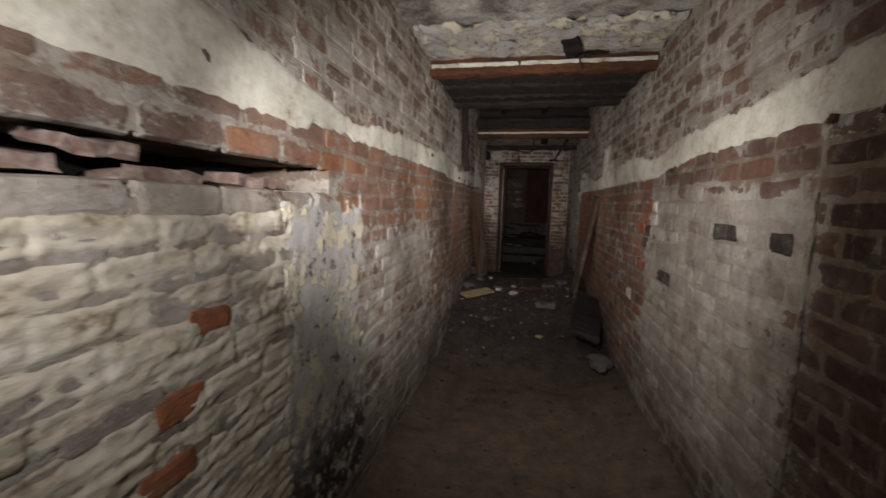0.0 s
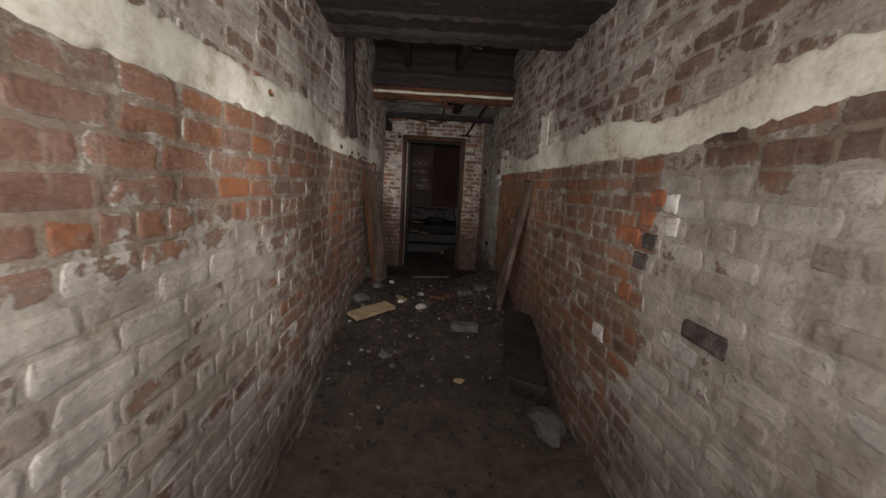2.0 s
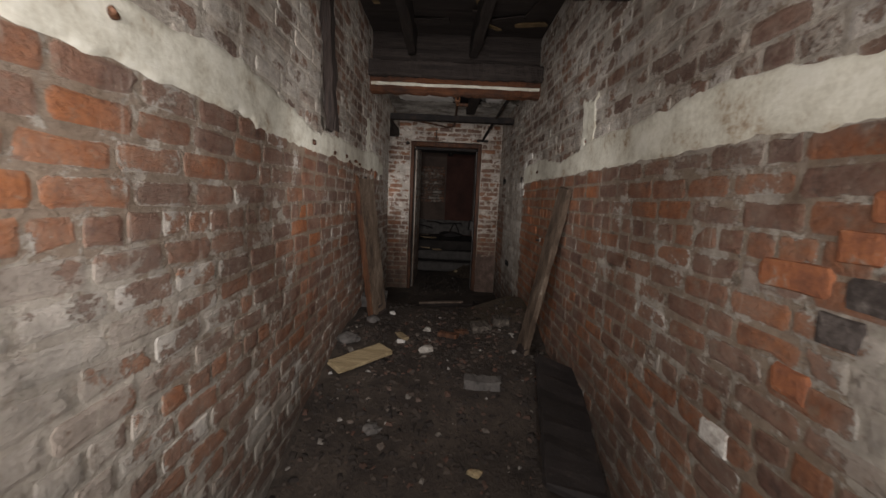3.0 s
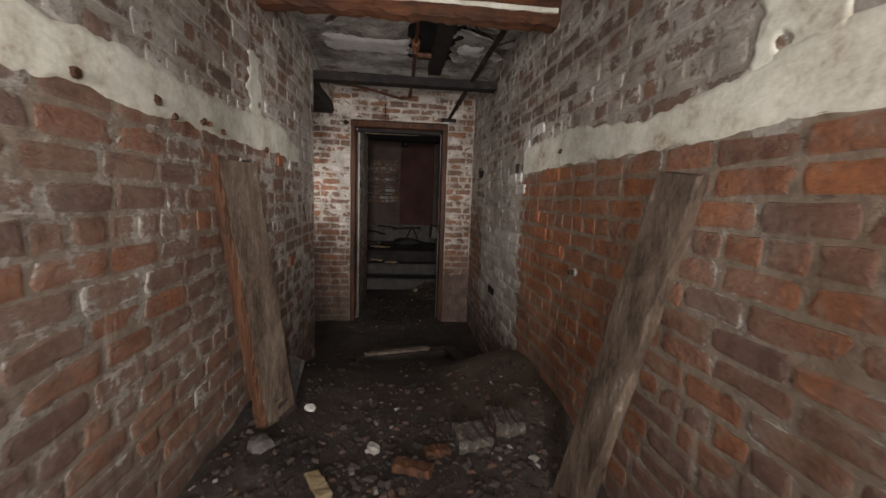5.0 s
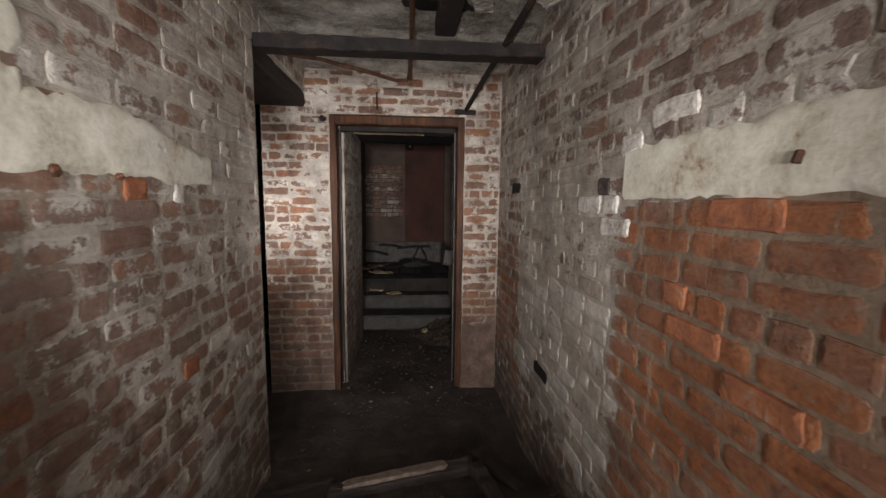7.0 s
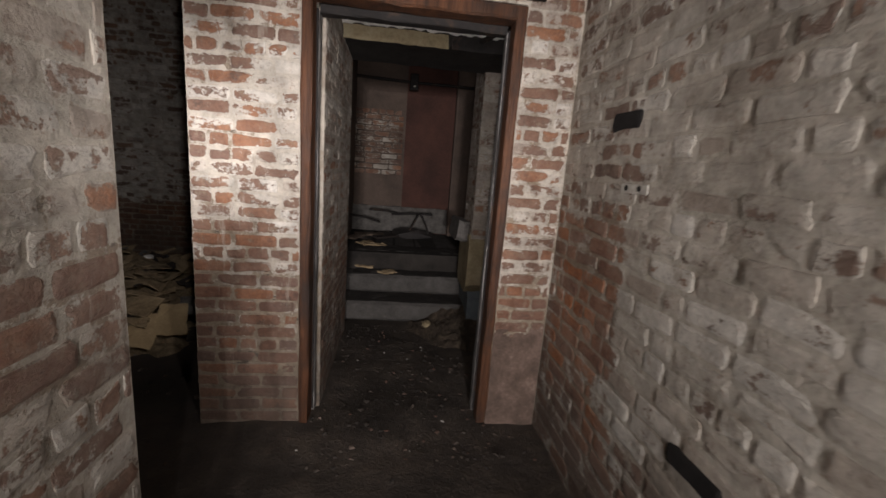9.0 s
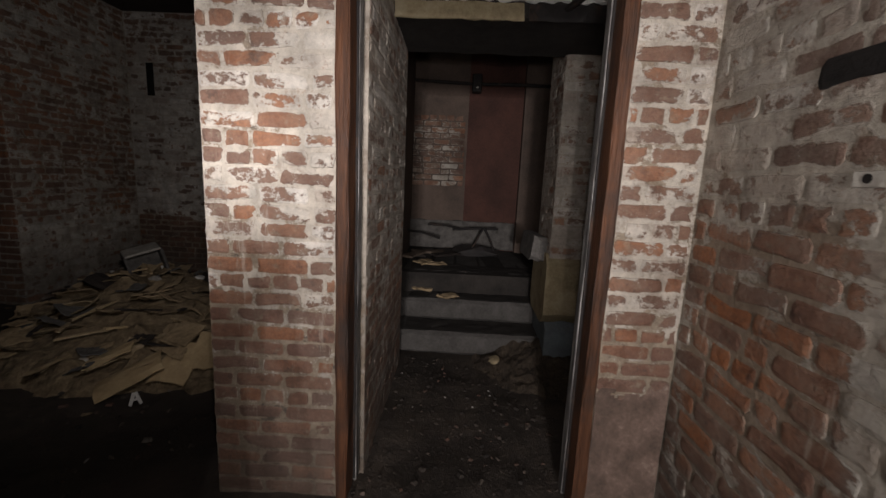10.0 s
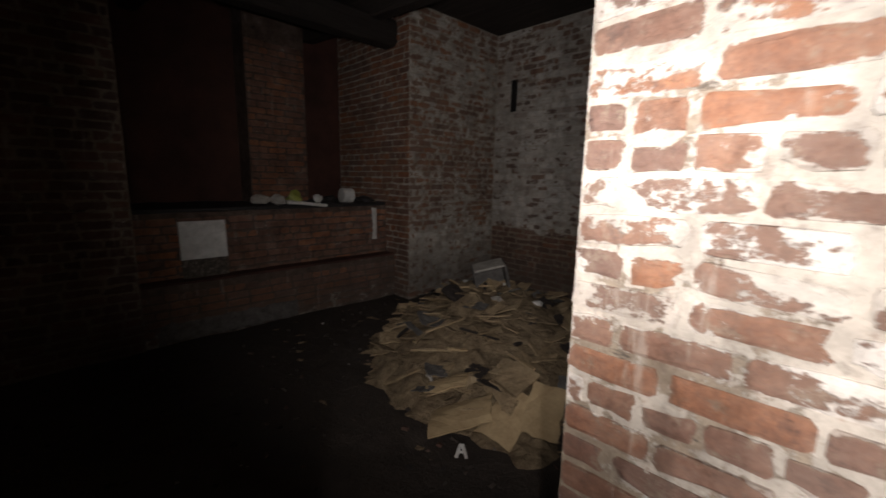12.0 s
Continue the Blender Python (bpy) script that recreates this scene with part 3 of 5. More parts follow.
wall_right = structure(link("wall_right", box((1.3922, 1.0, -0.3), (1.80, D + 0.02, TOP)), BRICK_RIGHT["mortar"]), "limewashed brick corridor wall with bare orange patches", "wall")


brickwork(wall_right, BRICK_RIGHT, (1.39, 1.0, 0), (0, 1, 0), (-1, 0, 0), D - 1.0, -0.068, TOP,
          near=lambda u, z: 6.2 < u < 7.95 and 0.55 < z < 1.44 or 3.3 < u < 4.6 and 0.7 < z < 1.45, seed=21, rough=0.8)
wall_start = structure(link("wall_start", box((-0.4, 0.8, -0.3), (1.8, 1.0, TOP)), BRICK_END["mortar"]), "plain brick wall closing the corridor behind", "wall")


def ragged_band(name, x, out, y0, y1, low, high, seed, depth=0.006, material=PLASTER_BAND, amp=0.022):
    """A skim of plaster with torn edges along a wall."""
    n = int((y1 - y0) / 0.022)

    def at(u, v):
        y = y0 + (y1 - y0) * u
        lo = low(y) + amp * noise.noise(Vector((y * 5, seed, 0))) + amp * 0.8 * noise.noise(Vector((y * 17, seed, 4))) + amp * 0.5 * noise.noise(Vector((y * 45, seed, 7)))
        hi = high(y) + amp * 1.2 * noise.noise(Vector((y * 4, seed, 9))) + amp * noise.noise(Vector((y * 15, seed, 12))) + amp * 0.6 * noise.noise(Vector((y * 40, seed, 5)))
        hi = max(hi, lo + 0.004)
        k = min(1.0, min(v, 1 - v) * 5)
        d = depth * (k ** 0.5) * (0.8 + 0.5 * noise.noise(Vector((y * 9, v * 3, seed)))) + (0.0 if 0 < v < 1 else -0.012)
        return (x + out * d, y, lo + (hi - lo) * v)
    bm = sheet(n, 10, at)
    if out > 0:
        bmesh.ops.reverse_faces(bm, faces=bm.faces)
    return link(name, bm, material, smooth=True)


structure(ragged_band("trim_band_left", 0.001, 1, 1.0, 9.3, lambda y: 1.475 + (0.03 if 4.3 < y < 6.5 else 0.0), lambda y: 1.64 - 0.10 * max(0, y - 8.6) + 0.035 * math.sin(y * 2.3) + 0.02 * math.sin(y * 5.1), 3, amp=0.017), "cream plaster band with torn edges along brick", "plaster band")
structure(ragged_band("trim_band_right", 1.389, -1, 1.0, 8.96, lambda y: 1.50 - 0.055 * min(1, max(0, (y - 5.2) / 0.5)), lambda y: 1.635 - 0.03 * min(1, max(0, y - 5.5)) + 0.03 * math.sin(y * 2.9 + 1) + 0.02 * math.sin(y * 6.3), 8, amp=0.017), "cream plaster band with torn edges along brick", "plaster band")


def patch(name, x, out, y0, y1, z0, z1, seed, depth, material, lump=0.5, nx=40, nz=40, wander=0.03):
    """A lumpy plaster patch on a side wall; its rim dips into the wall along a torn line."""
    def at(u, v):
        y, z = y0 + (y1 - y0) * u, z0 + (z1 - z0) * v
        k = min(min(u, 1 - u) * (y1 - y0), min(v, 1 - v) * (z1 - z0)) - wander * (0.6 + noise.noise(Vector((y * 11, z * 11, seed))) + 0.6 * noise.noise(Vector((y * 30, z * 30, seed))))
        k = min(max(k / 0.02, -1.0), 1.0)
        d = depth * k * (1 + lump * noise.noise(Vector((y * 8, z * 8, seed + 3))) + lump * 0.9 * noise.noise(Vector((y * 24, z * 24, seed)))) - (0.012 if k < 0 else 0)
        return (x + out * d, y, z)
    bm = sheet(nx, nz, at)
    if out > 0:
        bmesh.ops.reverse_faces(bm, faces=bm.faces)
    return link(name, bm, material, smooth=True)


structure(patch("trim_plaster_patch", 0.0, 1, 4.12, 4.74, 0.10, 1.30, 5, 0.005, ROUGH_PLASTER, 0.5, 70, 120, 0.06), "crumbling grey and cream plaster patch on brick", "plaster patch")


def skim_at(u, v):
    y, z = 2.3 + 1.92 * u, 0.12 + 1.16 * v
    row = (z + 0.05 + 0.010 * noise.noise(Vector((y * 2.2, z * 2.0, 3)))) / COURSE
    r = row % 1.0
    c = (y / STRETCHER + 0.5 * (int(row) % 2) + 0.15 * noise.noise(Vector((y * 1.5, int(row), 8)))) % 1.0
    bed = max(0.0, 1 - min(r, 1 - r) / 0.16)
    head = max(0.0, 1 - min(c, 1 - c) / 0.05)
    groove = max(bed, 0.7 * head) * (0.75 + 0.9 * noise.noise(Vector((y * 5, z * 9, 11))))
    bulge = 0.007 * noise.noise(Vector((int(row) * 1.7, int(y / STRETCHER + 0.5 * (int(row) % 2)) * 2.3, 4)))
    d = 0.004 + 0.6 * bulge - 0.008 * groove + 0.006 * noise.noise(Vector((y * 6, z * 14, 2))) + 0.006 * noise.noise(Vector((y * 15, z * 44, 5))) + 0.004 * noise.noise(Vector((y * 40, z * 90, 9)))
    return (d - 0.24 * max(0, max(abs(v - 0.5) * 2 - 0.92, u - 0.96)), y, z)


bm = sheet(240, 190, skim_at)
bmesh.ops.reverse_faces(bm, faces=bm.faces)
structure(link("trim_limewash_skim", bm, SKIM, smooth=True), "thick cream limewash smeared over rough masonry", "limewash")
structure(patch("trim_plaster_smear", 0.0, 1, 8.40, 8.62, 1.55, 1.92, 9, 0.004, PLASTER_BAND, 0.4, 60, 80, 0.05), "white plaster smear on limewashed brick", "plaster patch")
structure(patch("trim_plaster_smear", 1.389, -1, 7.16, 7.42, 1.56, 1.86, 13, 0.005, PLASTER_BAND, 0.4, 60, 70, 0.05), "cream plaster smear above the band", "plaster patch")
structure(link("trim_panel_edge", rough_beam((0.82, 0.02, 0.014), 26, 0.005, 4, pose(1.389, 4.345, 0.92, 0, 90, 0)), BRICK_RIGHT["mortar"]), "raised mortar ridge beside a patched panel", "mortar ridge")

# broken brick lodged in the slot, nail holes and wall irons
for i, (y, z, w, tilt) in enumerate(((3.52, 1.325, 0.19, 4), (3.80, 1.312, 0.17, -5), (4.08, 1.322, 0.15, 3), (3.68, 1.362, 0.12, 9))):
    b = rough_beam((w, 0.10, 0.026), 5, 0.006, 30 + i, pose(-0.075, y, z, tilt, 0, 90), 0.01)
    tagged(link("loose_brick", b, LOOSE_BRICK), "broken red brick lodged loose in wall slot", "brick", "broken bricks in the slot")
for y, z, r in ((7.09, 1.52, 0.017), (7.46, 1.51, 0.014), (7.74, 1.52, 0.016), (7.82, 1.495, 0.014), (7.99, 1.51, 0.014), (8.14, 1.50, 0.012), (8.03, 1.51, 0.010), (5.9, 1.60, 0.015), (8.631, 1.492, 0.017), (8.816, 1.492, 0.012)):
    plug = thing("rusty_plug", "rusty iron plug rotting in the plaster band", "iron plug", "rusty plugs in the band")
    part("plug", rock((0.024, r * 2.2, r * 2.4), int(y * 100)), RUST_PIPE, plug).location = (0.012, y, z)
for y, z in ((4.31, 1.51), (4.15, 1.50), (8.384, 1.525)):
    tagged(link("rusty_plug", tube([(1.392, y, z), (1.378, y, z + 0.002), (1.374, y, z - 0.014)], 0.008, 7), RUST_PIPE), "rusty iron plug rusting out of plaster band", "iron plug", "rusty plugs in the band")
for x, y, z in ((1.386, 8.16, 1.0), (0.004, 8.32, 1.41)):
    s = -1 if x > 1 else 1
    b = thing("wall_anchor", "pale chipped plug with iron bolt in brick", "wall anchor", "wall anchors")
    part("plug", rock((0.02, 0.05, 0.05), 3), STONE_PALE, b).location = (x, y, z)
    part("bolt", tube([(x, y, z), (x + s * 0.03, y, z)], 0.009, 8), IRON, b, "black iron bolt")

ORANGE_BRICK = speckled("bare_orange_brick", [(0.0, (0.12, 0.055, 0.035)), (0.35, (0.24, 0.095, 0.05)), (0.65, (0.33, 0.125, 0.055)), (0.8, (0.30, 0.17, 0.11)), (1.0, (0.42, 0.34, 0.27))], 13.0, 0.9, 0.008, 0.8)
WHITE_BRICK = speckled("thick_white_wash_brick", [(0.0, (0.24, 0.19, 0.16)), (0.3, (0.46, 0.42, 0.37)), (0.6, (0.62, 0.59, 0.53)), (1.0, (0.76, 0.73, 0.67))], 15.0, 0.85, 0.006, 0.7)
CHARRED = speckled("charred_brick", [(0.0, (0.02, 0.016, 0.014)), (0.5, (0.065, 0.053, 0.046)), (0.75, (0.12, 0.10, 0.088)), (1.0, (0.24, 0.21, 0.18))], 14.0, 0.9, 0.008, 0.8)
# The two BLACK_HOLE bricks are black stand-ins for shaded holes in the wall.
for wall, x, y, z, w, material in ((wall_left, 0, 8.888, 1.463, 0.105, ORANGE_BRICK), (wall_left, 0, 9.009, 1.600, 0.075, WHITE_BRICK), (wall_left, 0, 9.09, 1.455, 0.06, WHITE_BRICK), (wall_left, 0, 9.101, 0.880, 0.10, ORANGE_BRICK),
                                   (wall_left, 0, 3.781, 0.865, 0.13, ORANGE_BRICK), (wall_left, 0, 3.747, 0.735, 0.14, ORANGE_BRICK), (wall_left, 0, 3.867, 1.015, 0.13, ORANGE_BRICK), 
                                   (wall_right, 1, 8.741, 1.673, 0.19, WHITE_BRICK), (wall_right, 1, 8.93, 1.612, 0.12, WHITE_BRICK), (wall_right, 1, 9.04, 1.432, 0.10, WHITE_BRICK), (wall_right, 1, 9.20, 1.432, 0.19, WHITE_BRICK), (wall_right, 1, 9.092, 1.495, 0.09, CHARRED), (wall_right, 1, 9.01, 1.36, 0.19, WHITE_BRICK),
                                   (wall_right, 1, 5.431, 0.917, 0.20, CHARRED), (wall_right, 1, 4.815, 1.193, 0.19, CHARRED), (wall_right, 1, 4.47, 1.185, 0.11, CHARRED), (wall_right, 1, 10.25, 1.520, 0.19, BLACK_HOLE), (wall_right, 1, 9.67, 0.578, 0.21, BLACK_HOLE), (wall_right, 1, 5.771, 1.146, 0.10, CHARRED), (wall_right, 1, 5.817, 1.066, 0.10, CHARRED), (wall_right, 1, 5.751, 1.303, 0.10, ORANGE_BRICK), (wall_right, 1, 5.80, 1.226, 0.10, ORANGE_BRICK), (wall_right, 1, 5.93, 1.15, 0.19, ORANGE_BRICK), (wall_right, 1, 5.67, 1.285, 0.09, WHITE_BRICK), (wall_right, 1, 5.66, 1.21, 0.10, WHITE_BRICK), (wall_right, 1, 6.096, 0.69, 0.12, WHITE_BRICK), (wall_right, 1, 5.90, 0.93, 0.10, ORANGE_BRICK),
                                   (wall_right, 1, 8.50, 1.42, 0.20, ORANGE_BRICK), (wall_right, 1, 8.69, 1.21, 0.10, ORANGE_BRICK), (wall_right, 1, 8.62, 1.13, 0.20, ORANGE_BRICK), (wall_right, 1, 8.42, 1.06, 0.20, ORANGE_BRICK)):
    ob = new("brick", brick_mesh(w, int(y * 10) % 8, material, COURSE))
    ob.parent = wall
    ob.matrix_local = pose(1.3820, y, z, 0, 0, 90) if x else pose(0.0065, y, z, 0, 0, -90)
tab = thing("wall_bracket", "flat pale metal bracket with two holes on brick", "bracket")
part("plate", rough_beam((0.15, 0.006, 0.032), 8, 0.0012, 29, pose(1.384, 10.13, 1.287, 0, 0, 90)), STONE_PALE, tab)
for y in (10.175, 10.099):
    part("bolt_hole", tube([(1.384, y, 1.288), (1.3795, y, 1.288)], 0.010, 10), IRON, tab, "dark bolt hole")

# ---- end wall with the doorway ----
JX0, JX1, JTOP = 0.160, 1.122, 2.03
bm = box((-0.31, D + 0.0035, -0.2), (JX0, 12.0, TOP))
wall_pier = structure(link("wall_pier", bm, BRICK_END["mortar"]), "thick brick pier with flaking white paint", "wall")
brickwork(wall_pier, BRICK_END, (-0.315, D, 0), (1, 0, 0), (0, -1, 0), JX0 + 0.315, -0.0045, TOP, near=lambda u, z: z < 2.2, seed=31, rough=1.1, header_every=7, gauge=SMALL)
brickwork(wall_pier, BRICK_PASSAGE, (-0.31, D + 0.005, 0), (0, 1, 0), (-1, 0, 0), 1.25, 0.0, TOP, seed=32, gauge=SMALL)
wall_end = structure(link("wall_end", box((JX1, D + 0.0035, -0.2), (1.40, 11.0, TOP)), BRICK_END["mortar"]), "narrow brick wall with flaking white paint beside doorway", "wall")
brickwork(wall_end, BRICK_END, (JX1, D, 0), (1, 0, 0), (0, -1, 0), 1.39 - JX1, -0.0045, TOP, near=lambda u, z: z < 2.2, seed=33, rough=1.1, gauge=SMALL)
wall_over = structure(link("wall_over_door", box((JX0, D + 0.0035, JTOP + 0.01), (JX1, 11.0, TOP)), BRICK_END["mortar"]), "white-painted brick wall above the doorway", "wall")
brickwork(wall_over, BRICK_END, (JX0, D, JTOP + 0.012), (1, 0, 0), (0, -1, 0), JX1 - JX0, 0.0, 0.5, near=lambda u, z: True, seed=34, gauge=SMALL)
door_frame = structure(new("door_1"), "red-brown wooden door frame with worn metal stops, no door", "door frame")
part("jamb", rough_beam((2.02, 0.10, 0.046), 14, 0.003, 41, pose(JX0 + 0.024, D + 0.03, 1.01, 0, 90, 0)), FRAME_WOOD, door_frame)
part("jamb", rough_beam((2.02, 0.10, 0.046), 14, 0.003, 42, pose(JX1 - 0.024, D + 0.03, 1.01, 0, 90, 0)), FRAME_WOOD, door_frame)
part("head", rough_beam((JX1 - JX0, 0.10, 0.062), 12, 0.003, 43, pose((JX0 + JX1) / 2, D + 0.03, 2.0)), FRAME_WOOD, door_frame)
for sx, x in ((1, JX0 + 0.046), (-1, JX1 - 0.046)):
    part("door_stop", rough_beam((1.93, 0.05, 0.016), 12, 0.002, 44, pose(x + sx * 0.006, D + 0.105, 0.975, 0, 90, 0)), WORN_METAL, door_frame, "worn grey metal stop strip")
    part("edge_bead", tube([(x + sx * 0.004, D + 0.078, 0.02), (x + sx * 0.005, D + 0.078, 1.0), (x + sx * 0.004, D + 0.078, 1.95)], 0.006, 8), IRON, door_frame, "black iron bead")
part("head_stop", rough_beam((JX1 - JX0 - 0.12, 0.06, 0.04), 8, 0.002, 46, pose((JX0 + JX1) / 2, D + 0.11, 1.955)), IRON, door_frame, "black iron head stop")
structure(link("trim_frame_knob", rock((0.06, 0.05, 0.06), 7), IRON), "black iron pipe stub beside door frame", "pipe stub").location = (0.115, D - 0.02, 2.0)

SKIRT = speckled("brown_mud_skim", [(0.0, (0.06, 0.042, 0.033)), (0.45, (0.115, 0.078, 0.060)), (0.75, (0.17, 0.115, 0.09)), (1.0, (0.30, 0.235, 0.19))], 9.0, 0.92, 0.01, 0.8)


def skirt(x0, x1, top, seed):
    """Mud and old plaster smeared over the foot of the end wall."""
    def at(u, v):
        x, z = x0 + (x1 - x0) * u, -0.05 + (top + 0.05) * v
        edge = top - z - 0.05 - 0.09 * noise.noise(Vector((x * 7, seed, 1))) - 0.05 * noise.noise(Vector((x * 22, z * 22, seed)))
        return (x, D + (0.012 if edge < 0 else -0.007 - 0.004 * noise.noise(Vector((x * 14, z * 14, seed)))), z)
    return link("trim_skirt", sheet(40, 60, at), SKIRT, smooth=True)


structure(skirt(JX1 + 0.003, 1.385, 0.56, 3), "brown mud skim over the wall foot", "plaster skirt")

# ---- side opening beam ----
side = tagged(link("opening_lintel", rough_beam((0.99, 0.34, 0.10), 10, 0.005, 51, pose(-0.175, 10.262, 2.135, 0, 0, 90)), DARK_TIMBER_Y), "sooty timber lintel over the side opening", "lintel")
wall_over_side = structure(link("wall_over_opening", box((-0.40, 9.78, 2.185), (-0.0035, D + 0.0035, TOP)), BRICK_LEFT["mortar"]), "limewashed brick above the side opening", "wall")
brickwork(wall_over_side, BRICK_LEFT, (0, 9.78, 2.19), (0, 1, 0), (1, 0, 0), D - 9.78, 0.0, 0.55, seed=52)

# ---- ceilings ----


def plaster_ceiling(y0, y1, z, seed, x0=-0.02, x1=1.41):
    n = max(4, int((y1 - y0) / 0.04))
    return sheet(36, n, lambda u, v: (x0 + (x1 - x0) * u, y0 + (y1 - y0) * v, z + 0.016 * noise.noise(Vector((u * 5, (y0 + (y1 - y0) * v) * 4, seed))) + 0.008 * noise.noise(Vector((u * 20, (y0 + (y1 - y0) * v) * 15, seed)))))


bm = plaster_ceiling(0.9, 5.84, 2.20, 1)
add_box(bm, (-0.4, 0.9, 2.24), (1.8, 5.84, 2.8))
structure(link("ceiling_start", bm, CEILING_PLASTER, smooth=False), "stained flaking plaster ceiling over the corridor", "ceiling")
bm = plaster_ceiling(8.62, D + 0.02, 2.335, 2)
add_box(bm, (-0.4, 8.66, 2.40), (1.8, 11.0, 2.8))
structure(link("ceiling_end", bm, CEILING_PLASTER), "stained flaking plaster ceiling near the doorway", "ceiling")
structure(link("ceiling_recess", box((-0.4, 5.84, 2.62), (1.8, 8.66, 2.8)), DARK_TIMBER), "sooty boards above a broken-open ceiling", "ceiling")
# Added dark board: covers the pale ceiling edge and stands for the recess shade.
structure(link("trim_recess_header", rough_beam((1.40, 0.03, 0.37), 14, 0.004, 67, pose(0.695, 8.636, 2.44)), DARK_TIMBER), "dark board added for shade in the broken ceiling", "header board")
bm = sheet(60, 14, lambda u, v: (0.03 + 1.33 * u, 5.30 + 0.46 * v + 0.04 * noise.noise(Vector((u * 9, v * 3, 21))), 2.172 + 0.012 * noise.noise(Vector((u * 22, v * 9, 3))) + 0.10 * max(0, 0.35 * noise.noise(Vector((u * 11, v * 4, 25))) + 0.2 * noise.noise(Vector((u * 30, v * 10, 27))) + max(0, abs(v - 0.5) * 2 - 0.8))))
structure(link("trim_ceiling_strip", bm, ROUGH_PLASTER, smooth=True), "broken white plaster strip along the ceiling", "plaster patch")
bm = sheet(26, 10, lambda u, v: (0.12 + 0.58 * u, 9.42 + 0.30 * v + 0.03 * noise.noise(Vector((u * 7, v * 3, 1))), 2.317 + 0.02 * min(1, max(0, abs(u - 0.5) * 2 - 0.8 + 0.3 * noise.noise(Vector((u * 9, v * 9, 5))))) * 5 + 0.02 * max(0, abs(v - 0.5) * 2 - 0.75 + 0.3 * noise.noise(Vector((u * 9, v * 5, 8)))) * 5))
structure(link("trim_ceiling_patch", bm, WHITE_PATCH, smooth=True), "bare white plaster patch on stained ceiling", "plaster patch")
bm = sheet(12, 8, lambda u, v: (1.02 + 0.22 * u, 9.42 + 0.26 * v, 2.317 + 0.10 * max(0, max(abs(u - 0.5), abs(v - 0.5)) * 2 - 0.6 + 0.4 * noise.noise(Vector((u * 9, v * 9, 15))))))
structure(link("trim_ceiling_patch", bm, WHITE_PATCH, smooth=True), "bare white plaster patch on stained ceiling", "plaster patch")


def joist(y, z, h, d, material, label, seed, stripe=False):
    b = thing("ceiling_beam", label, "ceiling beam", "beams across the corridor")
    part("timber", rough_beam((1.42, d, h), 40, 0.007, seed, pose(0.695, y, z + h / 2)), material, b)
    if stripe:
        part("plaster_line", rough_beam((1.37, 0.012, 0.022), 24, 0.0035, seed + 1, pose(0.695, y - d / 2 - 0.001, z + h * 0.42)), PLASTER_BAND, b, "line of cream plaster")
    return b


joist(5.88, 2.105, 0.135, 0.085, RUSTY_TIMBER, "red-brown timber beam with a cream plaster line", 61, True)
for i, y in enumerate((6.03, 6.19, 6.35, 6.51, 6.67)):
    joist(y, 2.145 + 0.012 * (i % 2), 0.09, 0.150, DARK_TIMBER, "sooty timber plank spanning the corridor", 64 + i)
joist(6.86, 2.13, 0.16, 0.13, DARK_TIMBER, "heavy sooty timber beam across the corridor", 71)
joist(8.585, 2.125, 0.15, 0.10, RUSTY_TIMBER, "red-brown timber beam with a cream plaster line", 75, True)
joist(8.49, 2.235, 0.12, 0.07, DARK_TIMBER, "sooty timber batten beside a beam", 79)
for i, x in enumerate((0.34, 0.86)):
    b = thing("ceiling_joist", "sooty joist running along the broken ceiling", "joist", "joists over the corridor")
    part("timber", rough_beam((1.58, 0.07, 0.17), 14, 0.006, 81 + i, pose(x, 7.7, 2.49, 0, 0, 90 + 2 * i)), DARK_TIMBER_Y, b)
rng = random.Random(5)
for i in range(16):
    x, y = rng.uniform(0.1, 1.3), rng.uniform(7.1, 8.4)
    b = rough_beam((rng.uniform(0.22, 0.5), rng.uniform(0.035, 0.07), 0.011), 6, 0.002, 90 + i, pose(x, y, rng.uniform(2.585, 2.61), rng.uniform(-16, 16), rng.uniform(-16, 16), rng.uniform(0, 180)), 0.01)
    tagged(link("lath", b, LATH_WOOD if i % 3 == 0 else DARK_TIMBER), "broken lath dangling in the open ceiling", "lath", "broken laths")
post = tagged(link("hanging_post", rough_beam((0.66, 0.085, 0.05), 10, 0.008, 95, pose(0.045, 7.22, 1.93, 0, 90 - 3, 0), 0.02), POST_WOOD), "charred black timber stump hanging against brick wall", "timber post")

# ---- ceiling irons and pipes near the doorway ----
bar = thing("ceiling_angle_iron", "black steel angle iron spanning the corridor", "angle iron")
part("web", rough_beam((1.40, 0.016, 0.062), 30, 0.0035, 83, pose(0.695, 9.797, 2.175)), IRON, bar)
part("flange", box((0.0, 9.805, 2.145), (1.39, 9.90, 2.157), 0.003), IRON, bar)
duct = tagged(link("black_duct", box((0.845, 8.66, 2.22), (0.945, 9.79, 2.30), 0.008), IRON), "black iron box duct under the ceiling", "duct")

pipe = thing("bent_pipe", "black bent iron pipe running to the door wall", "pipe")
bend = [(1.10 + 0.12 * math.sin(a), 8.98 - 0.12 * math.cos(a) + 0.0, 2.245) for a in [i * math.pi / 16 for i in range(9)]]
part("run", tube([(0.74, 8.86, 2.25)] + bend + [(1.21, 9.3, 2.235), (1.19, 9.8, 2.20), (1.16, 10.3, 2.15), (1.13, D - 0.04, 2.085)], 0.016, 10), IRON, pipe)
part("flange", box((1.05, D - 0.035, 2.055), (1.20, D - 0.008, 2.085), 0.004), IRON, pipe, "black wall flange")
